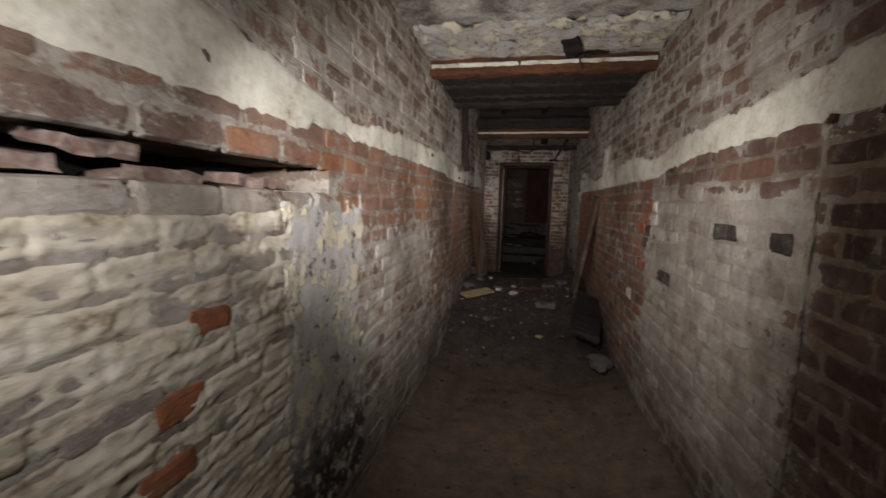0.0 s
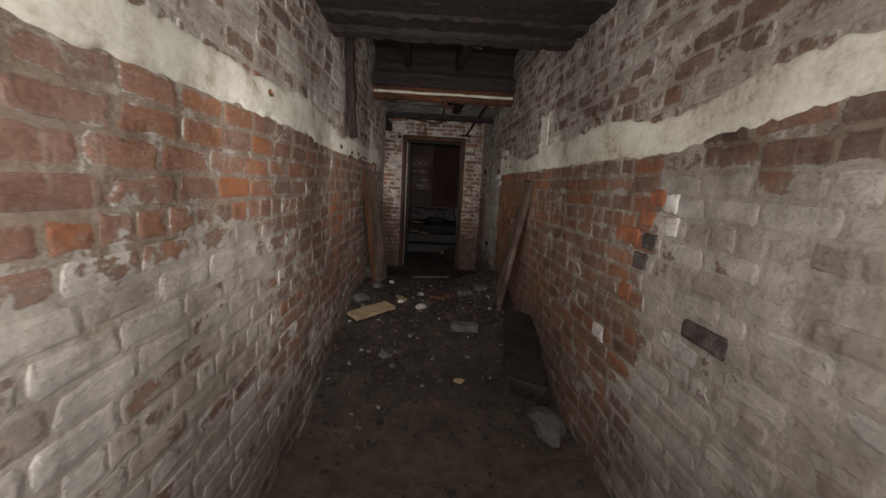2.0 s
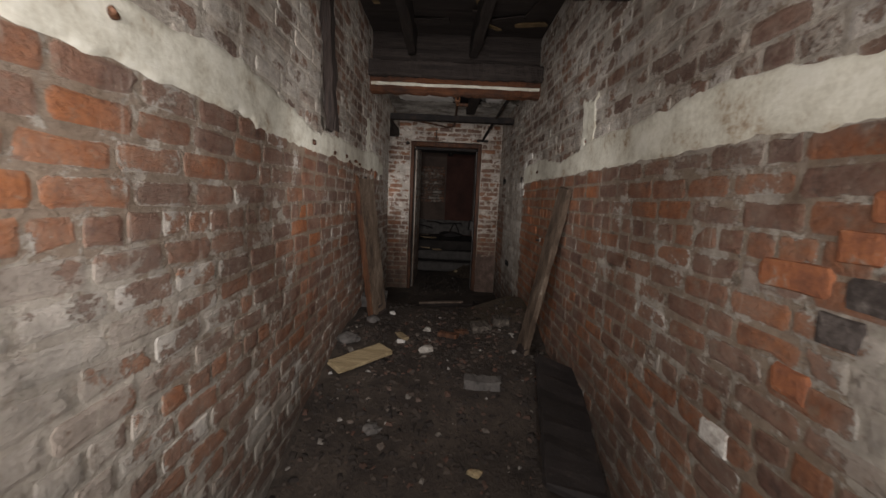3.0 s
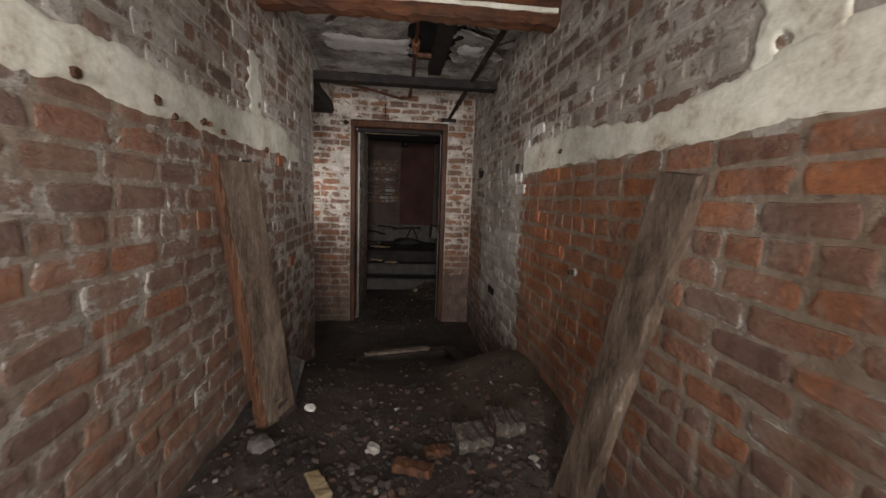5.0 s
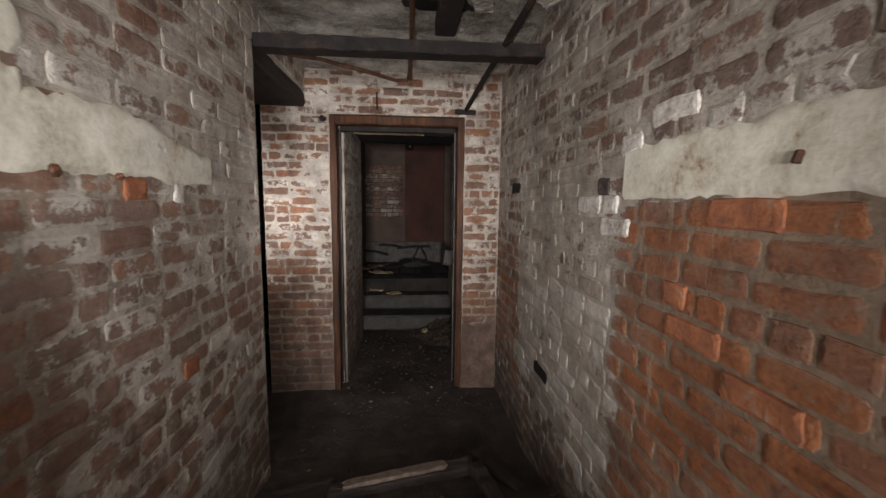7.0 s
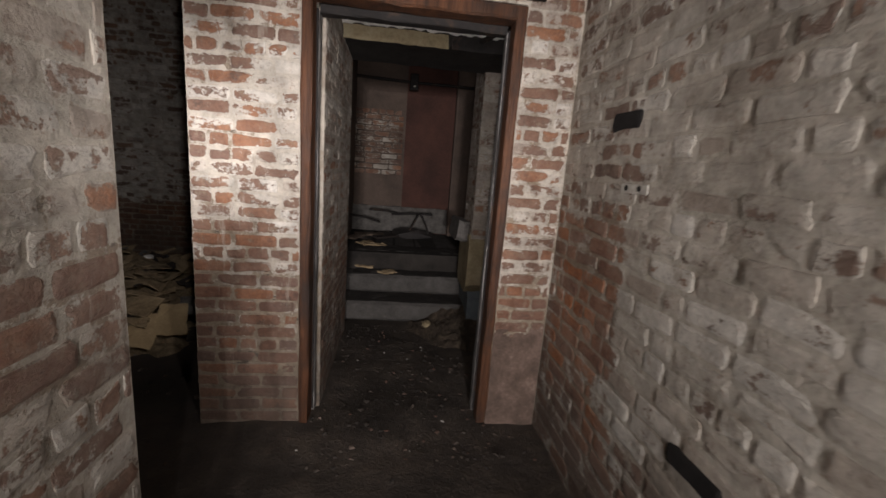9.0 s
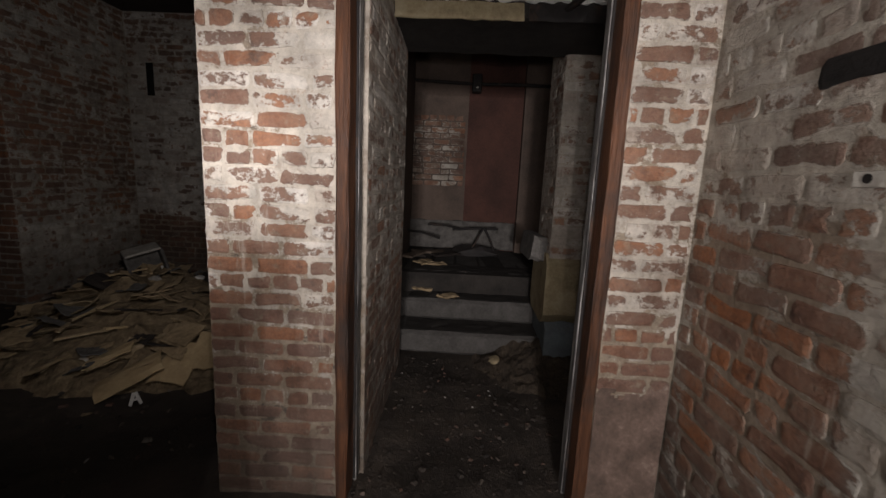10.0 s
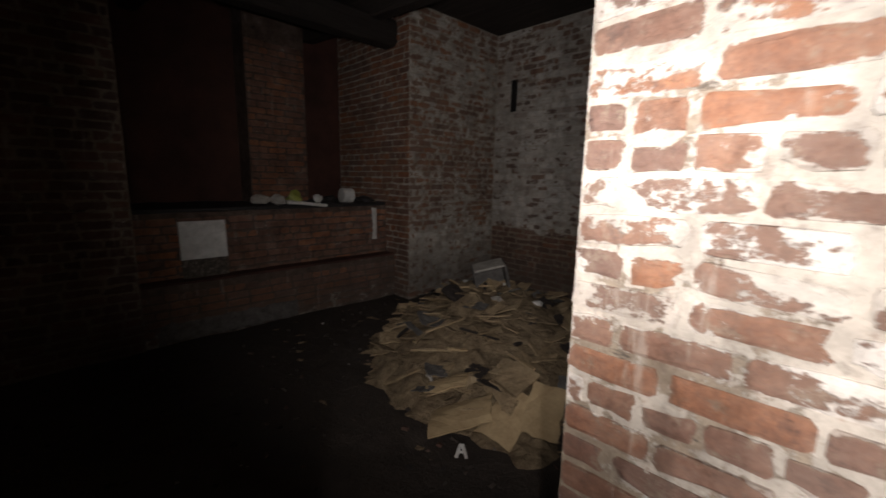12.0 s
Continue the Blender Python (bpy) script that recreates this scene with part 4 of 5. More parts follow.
thin = thing("thin_pipe", "thin rusty pipe with a copper valve under ceiling", "pipe")
part("run", tube([(0.735, 8.66, 2.27), (0.735, 9.2, 2.26), (0.735, 9.78, 2.235), (0.73, 10.2, 2.20), (0.73, 10.38, 2.19)], 0.012, 9), RUST_PIPE, thin)
valve = part("valve", tube([(0.735, 9.24, 2.258), (0.735, 9.34, 2.255)], 0.026, 12), COPPER, thin, "dull copper valve body")
part("stem", tube([(0.735, 9.29, 2.25), (0.735, 9.29, 2.20)], 0.010, 8), COPPER, valve)
part("branch", tube([(0.735, 9.45, 2.25), (0.85, 9.45, 2.25)], 0.020, 9), RUST_PIPE, thin)
tagged(link("sagging_cable", tube([(0.05, 9.92, 2.165), (0.25, 10.05, 2.18), (0.48, 10.22, 2.175), (0.64, 10.36, 2.17), (0.71, 10.38, 2.18), (0.725, 10.28, 2.2), (0.73, 10.0, 2.22)], 0.011, 8), RUST_PIPE), "brown cable sagging below the ceiling", "cable")
tagged(link("hanging_rod", tube([(0.495, D - 0.02, 2.19), (0.497, D - 0.02, 2.07)], 0.006, 7), IRON), "short black rod hanging above door frame", "rod")
bm = sheet(30, 34, lambda u, v: (0.66 + 0.40 * u + 0.04 * noise.noise(Vector((v * 6, 2, 1))), 8.70 + 1.06 * v, 2.322 + 0.09 * max(0, abs(u - 0.5) * 2 - 0.55 + 0.6 * noise.noise(Vector((u * 6, v * 12, 4))))))
structure(link("trim_ceiling_soot", bm, BLACK_HOLE, smooth=True), "black soot crust on the plaster around pipes", "soot crust")
for i, (x, y, w) in enumerate(((1.12, 9.2, 0.22), (1.28, 9.5, 0.16), (1.05, 9.62, 0.14), (0.30, 9.1, 0.2))):
    flake = rough_beam((w, w * 0.6, 0.005), 8, 0.006, 610 + i, pose(x, y, 2.295, 12 - 9 * i, 14 - 6 * i, 40 * i), 0.03)
    tagged(link("plaster_flake", flake, CEILING_PLASTER), "loose curled plaster flake peeling from ceiling", "plaster flake", "plaster flakes")
tagged(link("ceiling_wire", tube([(1.02, 8.92, 2.30), (1.10, 9.05, 2.265), (1.18, 9.1, 2.262), (1.27, 9.25, 2.28), (1.36, 9.2, 2.30)], 0.005, 6), IRON), "thin black wire drooping under the ceiling", "wire")
stub = thing("hanging_ceiling_scraps", "torn black metal scraps hanging from the ceiling", "metal scrap")
part("scrap", rough_beam((0.22, 0.10, 0.012), 8, 0.006, 97, pose(0.86, 5.55, 2.16, 10, 20, 70), 0.02), IRON, stub)
part("scrap", rough_beam((0.17, 0.07, 0.012), 8, 0.006, 98, pose(0.97, 5.62, 2.13, 30, -12, 20), 0.02), IRON, stub)
part("scrap", tube([(0.92, 5.7, 2.2), (0.93, 5.72, 2.12), (0.95, 5.74, 2.08)], 0.006, 6), IRON, stub, "twisted black wire")

# ---- passage behind the doorway ----
PX = 0.235
wall_passage = structure(link("wall_passage", box((JX0, 10.90, -0.2), (PX - 0.0015, 12.0, TOP)), BRICK_PASSAGE["mortar"]), "dirty limewashed brick wall of the passage", "wall")
brickwork(wall_passage, BRICK_PASSAGE, (PX, 10.90, 0), (0, 1, 0), (1, 0, 0), 1.10, -0.02, 2.2, near=lambda u, z: True, seed=101, rough=0.6, gauge=SMALL)
structure(link("wall_passage_right", box((1.62, 10.9, -0.2), (1.85, 14.0, 3.0)), BROWN_WALL), "dark plastered wall of the passage", "wall")
structure(link("wall_reveal", box((1.17, 11.0, -0.2), (1.62, 11.02, TOP)), BROWN_WALL), "dark plastered return behind the door frame", "wall")
structure(link("ceiling_passage", box((PX - 0.05, 11.0, 2.16), (1.65, 11.42, 2.4)), CEILING_PLASTER), "flaking plaster ceiling of the passage", "ceiling")
lintel = thing("passage_lintel", "flaking cream-painted concrete lintel over stone steps", "lintel")
part("slab", rough_beam((1.42, 0.60, 0.09), 14, 0.004, 111, pose(PX + 0.69, 11.72, 2.07)), DARK_CONCRETE, lintel)
part("painted_face", rough_beam((0.60, 0.016, 0.075), 16, 0.004, 112, pose(PX + 0.31, 11.415, 2.042), 0.01), SANDSTONE, lintel, "flaking cream paint")
part("crumbling_edge", rough_beam((1.38, 0.05, 0.05), 40, 0.011, 113, pose(PX + 0.68, 11.42, 2.112)), WHITE_PATCH, lintel, "crumbling white plaster edge")
part("dark_face", rough_beam((0.72, 0.016, 0.075), 12, 0.003, 114, pose(PX + 1.00, 11.416, 2.042)), IRON, lintel)
tagged(link("passage_pipe", tube([(1.02, 11.46, 2.05), (1.12, 11.3, 2.09), (1.24, 11.1, 2.14)], 0.016, 8), IRON), "black pipe slanting under the passage ceiling", "pipe")

pillar = structure(link("wall_pillar", box((1.1985, 11.9535, 0.78), (1.62, 12.36, 2.6)), BRICK_PASSAGE["mortar"]), "limewashed brick pillar on a yellow stone base", "pillar")
brickwork(pillar, BRICK_PASSAGE, (1.195, 11.95, 0), (1, 0, 0), (0, -1, 0), 0.425, 0.80, 2.3, near=lambda u, z: True, seed=121, gauge=SMALL)
brickwork(pillar, BRICK_PASSAGE, (1.195, 11.95, 0), (0, 1, 0), (-1, 0, 0), 0.40, 0.80, 2.3, near=lambda u, z: True, seed=122, gauge=SMALL)
part("stone_base", rough_beam((0.46, 0.46, 0.46), 6, 0.01, 123, pose(1.41, 12.16, 0.57)), SANDSTONE, pillar, "yellow stone base")
part("painted_foot", rough_beam((0.41, 0.42, 0.36), 6, 0.006, 124, pose(1.415, 12.16, 0.16)), SLATE_PAINT, pillar, "blue-grey painted foot")
part("capstone", rough_beam((0.12, 0.45, 0.16), 6, 0.01, 125, pose(1.155, 12.25, 0.82, 0, 8, 0)), STONE_GREY, pillar, "chipped stone cap")

steps = structure(new("stairs"), "three worn grey concrete steps with darker treads", "stairs")
for i in range(3):
    y0, z1 = 12.13 + 0.27 * i, 0.165 * (i + 1)
    st = part("step", rough_beam((1.15, 1.75 - 0.27 * i, 0.165), 16, 0.004, 131 + i, pose(PX + 0.50, y0 + (1.75 - 0.27 * i) / 2, z1 - 0.0825)), CONCRETE, steps)
    # Thin uneven sheet that makes each tread darker than its riser.
    part("dark_tread_top", sheet(30, 8, lambda u, v, y0=y0, z1=z1: (PX + 0.0 + 1.05 * u, y0 + 0.03 + 0.24 * v, z1 + 0.006 + 0.008 * noise.noise(Vector((u * 12, v * 3, y0))))), DARK_CONCRETE, st)
for i, (x, y, z) in enumerate(((0.34, 12.60, 0.36), (0.40, 12.86, 0.52), (0.55, 12.45, 0.35), (0.30, 12.95, 0.52))):
    b = rough_beam((0.16 + 0.05 * (i % 2), 0.07, 0.012), 6, 0.006, 140 + i, pose(x, y, z, 4, 3, 20 * i), 0.02)
    tagged(link("cardboard_scrap", b, CARD), "torn brown cardboard scrap on a concrete step", "cardboard", "scraps on the steps")
bm = sheet(40, 44, lambda u, v: (0.70 + 0.75 * u, 11.55 + 1.25 * v, -0.03 + 0.16 * max(0, 1 - ((u - 0.75) / 0.75) ** 2 - ((v - 0.55) / 0.55) ** 2) * (1 + 0.6 * noise.noise(Vector((u * 5, v * 7, 2)))) + 0.025 * noise.noise(Vector((u * 17, v * 24, 6)))))
tagged(link("dirt_mound", bm, SOIL), "brown dirt heap spilling over the steps", "dirt heap")
tagged(link("rubble_stone", rock((0.13, 0.12, 0.11), 4), SANDSTONE), "yellowish stone lump beside the steps", "stone").location = (0.90, 11.99, 0.03)

# ---- upper back room ----
structure(link("floor_upper", box((-0.05, 12.6, 0.3), (1.7, 14.1, 0.494)), DARK_CONCRETE), "dirty dark floor of the upper room", "floor")
wall_back = structure(link("wall_back", box((-0.1, 13.9035, 0.3), (0.66, 14.1, 3.0)), BROWN_WALL), "brown wall with a patch of limewashed brick", "wall")
brickwork(wall_back, BRICK_BACK, (0.0, 13.9, 0.49), (1, 0, 0), (0, -1, 0), 0.64, 0.70, 1.50, near=lambda u, z: True, seed=151, gauge=SMALL)
structure(link("trim_back_panel", box((0.66, 13.88, 0.3), (1.24, 14.1, 3.0)), RED_WALL), "dark red-brown plastered panel of the back wall", "wall panel")
structure(link("trim_back_column", box((1.24, 13.78, 0.3), (1.7, 14.1, 3.0)), BROWN_WALL), "brown plastered column of the back wall", "column")
structure(link("trim_back_base", rough_beam((1.3, 0.05, 0.30), 16, 0.012, 152, pose(0.58, 13.86, 0.66)), STONE_GREY), "grey crumbled plaster along the wall foot", "baseboard")
structure(link("wall_back_left", box((-0.10, 12.0, -0.2), (PX - 0.16, 14.1, 3.0)), BROWN_WALL), "dark brown side wall of the upper room", "wall")
structure(link("ceiling_upper", box((-0.1, 12.02, 2.62), (1.85, 14.1, 2.8)), DARK_TIMBER), "sooty board ceiling of the upper room", "ceiling")
tagged(link("wall_pipe", tube([(0.05, 13.84, 2.28), (0.7, 13.83, 2.26), (1.24, 13.76, 2.25), (1.6, 13.74, 2.24)], 0.018, 9), IRON), "black pipe along the back wall", "pipe")
lampbox = thing("hanging_fixture", "black metal fixture hanging from back wall pipe", "fixture")
part("box", box((0.68, 13.72, 2.16), (0.78, 13.82, 2.34), 0.01), IRON, lampbox)
part("knob", rock((0.035, 0.03, 0.035), 3), STONE_PALE, lampbox).location = (0.735, 13.71, 2.2)
trestle = thing("bent_metal_frame", "bent black metal frame lying among debris", "metal frame")
for p in (((0.55, 13.55, 0.75), (1.02, 13.5, 0.78)), ((0.72, 13.5, 0.5), (0.86, 13.48, 0.78)), ((1.0, 13.45, 0.5), (0.88, 13.5, 0.78)), ((0.05, 13.6, 0.72), (0.42, 13.5, 0.66)), ((0.30, 13.5, 0.80), (0.62, 13.6, 0.76))):
    part("rod", tube([p[0], tuple((a + b) / 2 + 0.01 for a, b in zip(*p)), p[1]], 0.012, 7), IRON, trestle)
tagged(link("black_debris_mound", rock((0.75, 0.35, 0.16), 12), SLAB_DARK), "black debris heap at the wall foot", "debris heap").location = (0.80, 13.55, 0.53)
for i, (x, y) in enumerate(((0.12, 13.3), (0.32, 13.42), (0.5, 13.25), (0.2, 13.1))):
    tagged(link("broken_board", rough_beam((0.34, 0.10, 0.018), 6, 0.005, 160 + i, pose(x, y, 0.515 + 0.012 * i, 3, 2, 25 * i), 0.02), BOARD_GREY if i % 2 else DARK_TIMBER), "broken flat board lying on dark floor", "board", "broken boards")

# ---- side room ----
RX, RN = -3.2, 14.05
wall_room_north = structure(link("wall_room_north", box((-4.9, RN + 0.0035, -0.2), (-0.1, RN + 0.3, 3.3)), BRICK_ROOM["mortar"]), "white-painted brick wall with black missing patches", "wall")
brickwork(wall_room_north, BRICK_ROOM, (RX, RN, 0), (1, 0, 0), (0, -1, 0), 2.9, 0.0, 2.95, skip=lambda u, z: 0.22 < u < 0.31 and 2.04 < z < 2.4, near=lambda u, z: u < 1.1 and 0.7 < z < 2.3, seed=171, rough=1.6, gauge=SMALL)
# No depth here: a black sheet paints the dark inside the slit.
structure(link("trim_wall_slit", box((-2.98, RN - 0.004, 2.05), (-2.90, RN + 0.004, 2.40)), BLACK_HOLE), "narrow black slit in white brick", "wall hole")
wall_room_pier = structure(link("wall_room_pier", box((-4.9, 12.70, -0.2), (RX - 0.0035, RN + 0.01, 3.3)), BRICK_PIER["mortar"]), "dirty red brick pier in the side room", "wall")
brickwork(wall_room_pier, BRICK_PIER, (RX, 12.70, 0), (0, 1, 0), (1, 0, 0), RN - 12.70, 0.0, 2.95, near=lambda u, z: 0.3 < z < 2.0, seed=172, rough=1.2, gauge=SMALL)
# South face uses the darker bench brick, so its recess shade is in the colour.
brickwork(wall_room_pier, BRICK_RED, (RX, 12.694, 0), (-1, 0, 0), (0, -1, 0), 1.34, 0.0, 2.95, seed=173, gauge=SMALL)
wall_room_west = structure(link("wall_room_west", box((-4.9, 7.9, -0.2), (-3.4035, 10.43, 3.3)), BRICK_PIER["mortar"]), "dirty brick pier with painted shade beside the recess", "wall")
brickwork(wall_room_west, BRICK_PIER, (-3.40, 8.9, 0), (0, 1, 0), (1, 0, 0), 1.53, 0.0, 2.95, near=lambda u, z: u > 0.75 and 0.2 < z < 2.0, seed=174, gauge=SMALL)
structure(link("wall_recess_back", box((-5.1, 10.3, -0.2), (-4.55, 12.75, 3.3)), RED_WALL), "dark red-brown wall at the back of a recess", "wall")
pilaster = structure(link("wall_pilaster", box((-4.56, 11.52, 0.9), (-4.2535, 12.12, 3.3)), BRICK_RED["mortar"]), "dim brick pilaster inside the recess", "pilaster")
brickwork(pilaster, BRICK_RED, (-4.25, 11.52, 0), (0, 1, 0), (1, 0, 0), 0.60, 0.98, 2.6, seed=175, gauge=SMALL)
structure(link("wall_room_south", box((-5.1, 7.7, -0.2), (-0.39, 7.9, 3.3)), BRICK_PIER["mortar"]), "plain dark brick wall closing the side room", "wall")
structure(link("wall_room_east", box((-0.31, 12.0, -0.2), (-0.10, RN + 0.3, 3.3)), BRICK_PASSAGE["mortar"]), "dim brick wall between room and passage", "wall")
structure(link("ceiling_room", box((-5.1, 7.7, 2.93), (-0.1, RN + 0.3, 3.3)), DARK_TIMBER), "sooty dark timber ceiling of the side room", "ceiling")
structure(link("wall_room_top", box((-0.41, 7.7, TOP - 0.01), (-0.30, 12.1, 3.3)), BRICK_PASSAGE["mortar"]), "dim brick above the corridor wall", "wall")
for i, (y, z) in enumerate(((10.9, 2.62), (12.55, 2.72))):
    b = thing("room_beam", "sooty timber beam under the room ceiling", "ceiling beam", "beams in the side room")
    part("timber", rough_beam((4.2, 0.16, 0.2), 14, 0.008, 180 + i, pose(-2.5, y, z + 0.12, 0, 0, 6)), DARK_TIMBER, b)
b = thing("recess_beam", "sooty timber beam over the wall recess", "ceiling beam")
part("timber", rough_beam((2.4, 0.22, 0.24), 14, 0.008, 184, pose(-3.5, 11.56, 2.68, 0, 0, 90)), DARK_TIMBER_Y, b)

bench = structure(link("wall_bench", box((-4.6, 10.42, -0.2), (-3.6035, 12.71, 0.965)), BRICK_RED["mortar"]), "red brick bench wall below a dark recess", "brick bench")
brickwork(bench, BRICK_RED, (-3.60, 10.43, 0), (0, 1, 0), (1, 0, 0), 2.27, 0.42, 0.97, near=lambda u, z: True, seed=191, gauge=SMALL)
part("bench_top", rough_beam((2.27, 0.98, 0.03), 16, 0.006, 192, pose(-4.09, 11.565, 0.982, 0, 0, 90)), SLAB_DARK, bench, "black grimy ledge")
low = structure(link("wall_bench_step", box((-3.62, 10.42, -0.2), (-3.4535, 12.71, 0.435)), BRICK_RED["mortar"]), "low red brick step in front of bench", "brick step")
brickwork(low, BRICK_RED, (-3.45, 10.43, 0), (0, 1, 0), (1, 0, 0), 2.27, 0.0, 0.435, near=lambda u, z: True, seed=193, gauge=SMALL)
part("step_top", rough_beam((2.27, 0.16, 0.02), 16, 0.004, 194, pose(-3.53, 11.565, 0.445, 0, 0, 90)), RED_WALL, low)
structure(patch("trim_floor_lime", -3.447, 1, 10.5, 11.6, -0.02, 0.16, 33, 0.01, STONE_GREY, 0.8, 60, 14, 0.02), "grey lime crust along the foot of bench", "plaster patch")

panel = thing("white_board", "dirty white panel leaning against red brick bench", "panel")
part("board_face", rough_beam((0.33, 0.018, 0.30), 8, 0.002, 201, pose(-3.565, 10.89, 0.75, -4, 0, 90)), PAPER, panel)
part("stained_foot", rough_beam((0.33, 0.018, 0.15), 8, 0.002, 202, pose(-3.553, 10.89, 0.525, -4, 0, 90)), RUBBLE, panel, "stained lower edge")


def crumpled(name, at, size, material, label, category, seed, group=""):
    ob = link(name, rock(size, seed), material)
    ob.location = at
    return tagged(ob, label, category, group)


crumpled("plastic_bag", (-3.75, 11.75, 1.045), (0.20, 0.20, 0.19), YELLOW_BAG, "crumpled yellow-green plastic bag on black ledge", "plastic bag", 5)
crumpled("crumpled_paper", (-3.76, 11.58, 1.04), (0.17, 0.16, 0.15), STONE_PALE, "crumpled grey paper on black ledge", "paper", 6, "papers on the ledge")
crumpled("crumpled_paper", (-3.70, 11.95, 1.045), (0.10, 0.11, 0.12), PAPER, "crumpled white paper on black ledge", "paper", 8, "papers on the ledge")
crumpled("crumpled_paper", (-3.86, 11.46, 1.04), (0.18, 0.24, 0.12), STONE_PALE, "crumpled grey paper on black ledge", "paper", 9, "papers on the ledge")
cup = tagged(link("paper_cup", tube([(-3.74, 12.23, 1.075), (-3.73, 12.35, 1.07)], 0.075, 16), PAPER), "white paper cup lying on black ledge", "cup")
tagged(link("flat_paper", rough_beam((0.36, 0.13, 0.03), 8, 0.006, 205, pose(-3.66, 11.80, 1.005, 0, 6, 86), 0.02), PAPER), "dirty white paper hanging over the ledge", "paper", "papers on the ledge")
tagged(link("flat_paper", rough_beam((0.22, 0.12, 0.03), 8, 0.006, 206, pose(-3.78, 12.52, 1.03, 5, 8, 70), 0.02), CARD), "folded brown card on black ledge", "paper", "papers on the ledge")
crumpled("black_bag", (-3.76, 12.50, 1.02), (0.25, 0.30, 0.13), SLAB_DARK, "crumpled black bag on the ledge", "bag", 11)
crumpled("black_bag", (-3.80, 12.10, 1.02), (0.2, 0.24, 0.14), SLAB_DARK, "crumpled black bag on the ledge", "bag", 14)
structure(patch("trim_paint_drip", -3.598, 1, 12.51, 12.58, 0.60, 0.95, 41, 0.006, PAPER, 0.5, 14, 40, 0.012), "white paint drip down red brick", "paint drip")

# ---- heap of cardboard in the side room ----
HX, HY = -1.86, 12.50
PULP = speckled("rotten_paper_pulp", [(0.0, (0.08, 0.056, 0.032)), (0.5, (0.21, 0.152, 0.09)), (1.0, (0.35, 0.265, 0.16))], 14.0, 0.95, 0.03, 0.9)


def heap_z(x, y):
    a = (x - HX) * 0.74 + (y - HY) * 0.67
    b = -(x - HX) * 0.67 + (y - HY) * 0.74
    r = math.sqrt((a / 0.95) ** 2 + (b / 1.30) ** 2) * (1 + 0.30 * noise.noise(Vector((x * 2.3, y * 2.3, 6))) + 0.12 * noise.noise(Vector((x * 7, y * 7, 2))))
    return max(0.0, 0.36 * (1 - r * r) if r < 1 else 0.0)


heap = link("rubbish_mound", sheet(60, 60, lambda u, v: (HX - 1.5 + 3 * u, HY - 1.5 + 3 * v, heap_z(HX - 1.5 + 3 * u, HY - 1.5 + 3 * v) * (1 + 0.35 * noise.noise(Vector((u * 14, v * 14, 3)))) - 0.03 + 0.03 * noise.noise(Vector((u * 40, v * 40, 1))))), PULP)
tagged(heap, "heap of damp brown rubbish and cardboard pulp", "rubbish heap")
rng = random.Random(77)


def card_sheet(w, l, seed):
    r = random.Random(seed)
    k = r.uniform(-0.35, 0.35)
    bm = sheet(6, 6, lambda u, v: ((u - 0.5) * w + r.uniform(-0.006, 0.006), (v - 0.5) * l + r.uniform(-0.006, 0.006), k * w * (u - 0.5) ** 2 * 4 * 0.3 + r.uniform(-0.004, 0.004)))
    g = bmesh.ops.extrude_face_region(bm, geom=list(bm.faces))
    for v in [e for e in g["geom"] if isinstance(e, bmesh.types.BMVert)]:
        v.co.z += 0.007
    bmesh.ops.recalc_face_normals(bm, faces=bm.faces)
    return bm


cards = []
for i in range(165):
    a, r = rng.uniform(0, 6.283), math.sqrt(rng.random()) * 1.02
    p, q = r * math.cos(a) * 0.9, r * math.sin(a) * 1.24
    x, y = HX + 0.74 * p - 0.67 * q, HY + 0.67 * p + 0.74 * q
    w, l = rng.uniform(0.05, 0.17), rng.uniform(0.08, 0.24)
    ob = link("cardboard", card_sheet(w, l, i), rng.choice((CARD, CARD, CARD, PULP, PULP, STONE_GREY, DARK_TIMBER)))
    ob.matrix_basis = pose(x, y, heap_z(x, y) + rng.uniform(0.0, 0.04), rng.uniform(-28, 28), rng.uniform(-28, 28), rng.uniform(0, 360))
    tagged(ob, "torn brown cardboard lying on rubbish heap", "cardboard", "cardboard on the heap")
for i, (x, y, w, l, rz, mat) in enumerate(((-1.22, 11.42, 0.22, 0.34, -52, CARD_LIGHT), (-1.02, 11.55, 0.20, 0.30, 6, CARD_LIGHT), (-0.90, 11.68, 0.17, 0.30, 24, CARD_LIGHT), (-1.4, 11.5, 0.13, 0.26, -60, CARD_LIGHT), (-0.86, 11.86, 0.14, 0.20, 30, STONE_GREY), (-1.12, 11.7, 0.18, 0.26, -14, CARD))):
    ob = link("flat_cardboard", card_sheet(w, l, 200 + i), mat)
    ob.matrix_basis = pose(x, y, 0.10 + 0.02 * i, 24, 6, rz)
    tagged(ob, "flat light brown cardboard panel at heap foot", "cardboard", "cardboard panels")
for i in range(26):
    a = rng.uniform(0, 6.283)
    q, p = rng.uniform(-1.2, 1.2), rng.uniform(-0.6, 0.6)
    x, y = HX + 0.74 * p - 0.67 * q, HY + 0.67 * p + 0.74 * q
    tagged(link("wood_splinter", rough_beam((rng.uniform(0.1, 0.35), 0.022, 0.012), 4, 0.003, 300 + i, pose(x, y, heap_z(x, y) + 0.05, rng.uniform(-15, 15), rng.uniform(-15, 15), rng.uniform(0, 360)), 0.01), rng.choice((CARD_LIGHT, DARK_TIMBER, CARD))), "thin wood splinter on rubbish heap", "splinter", "splinters on the heap")
stool = thing("broken_crate", "grey broken plastic crate on its side on rubbish", "crate")
M = pose(-2.02, 12.62, 0.43, 6, -14, 46) @ Matrix.Scale(0.8, 4)
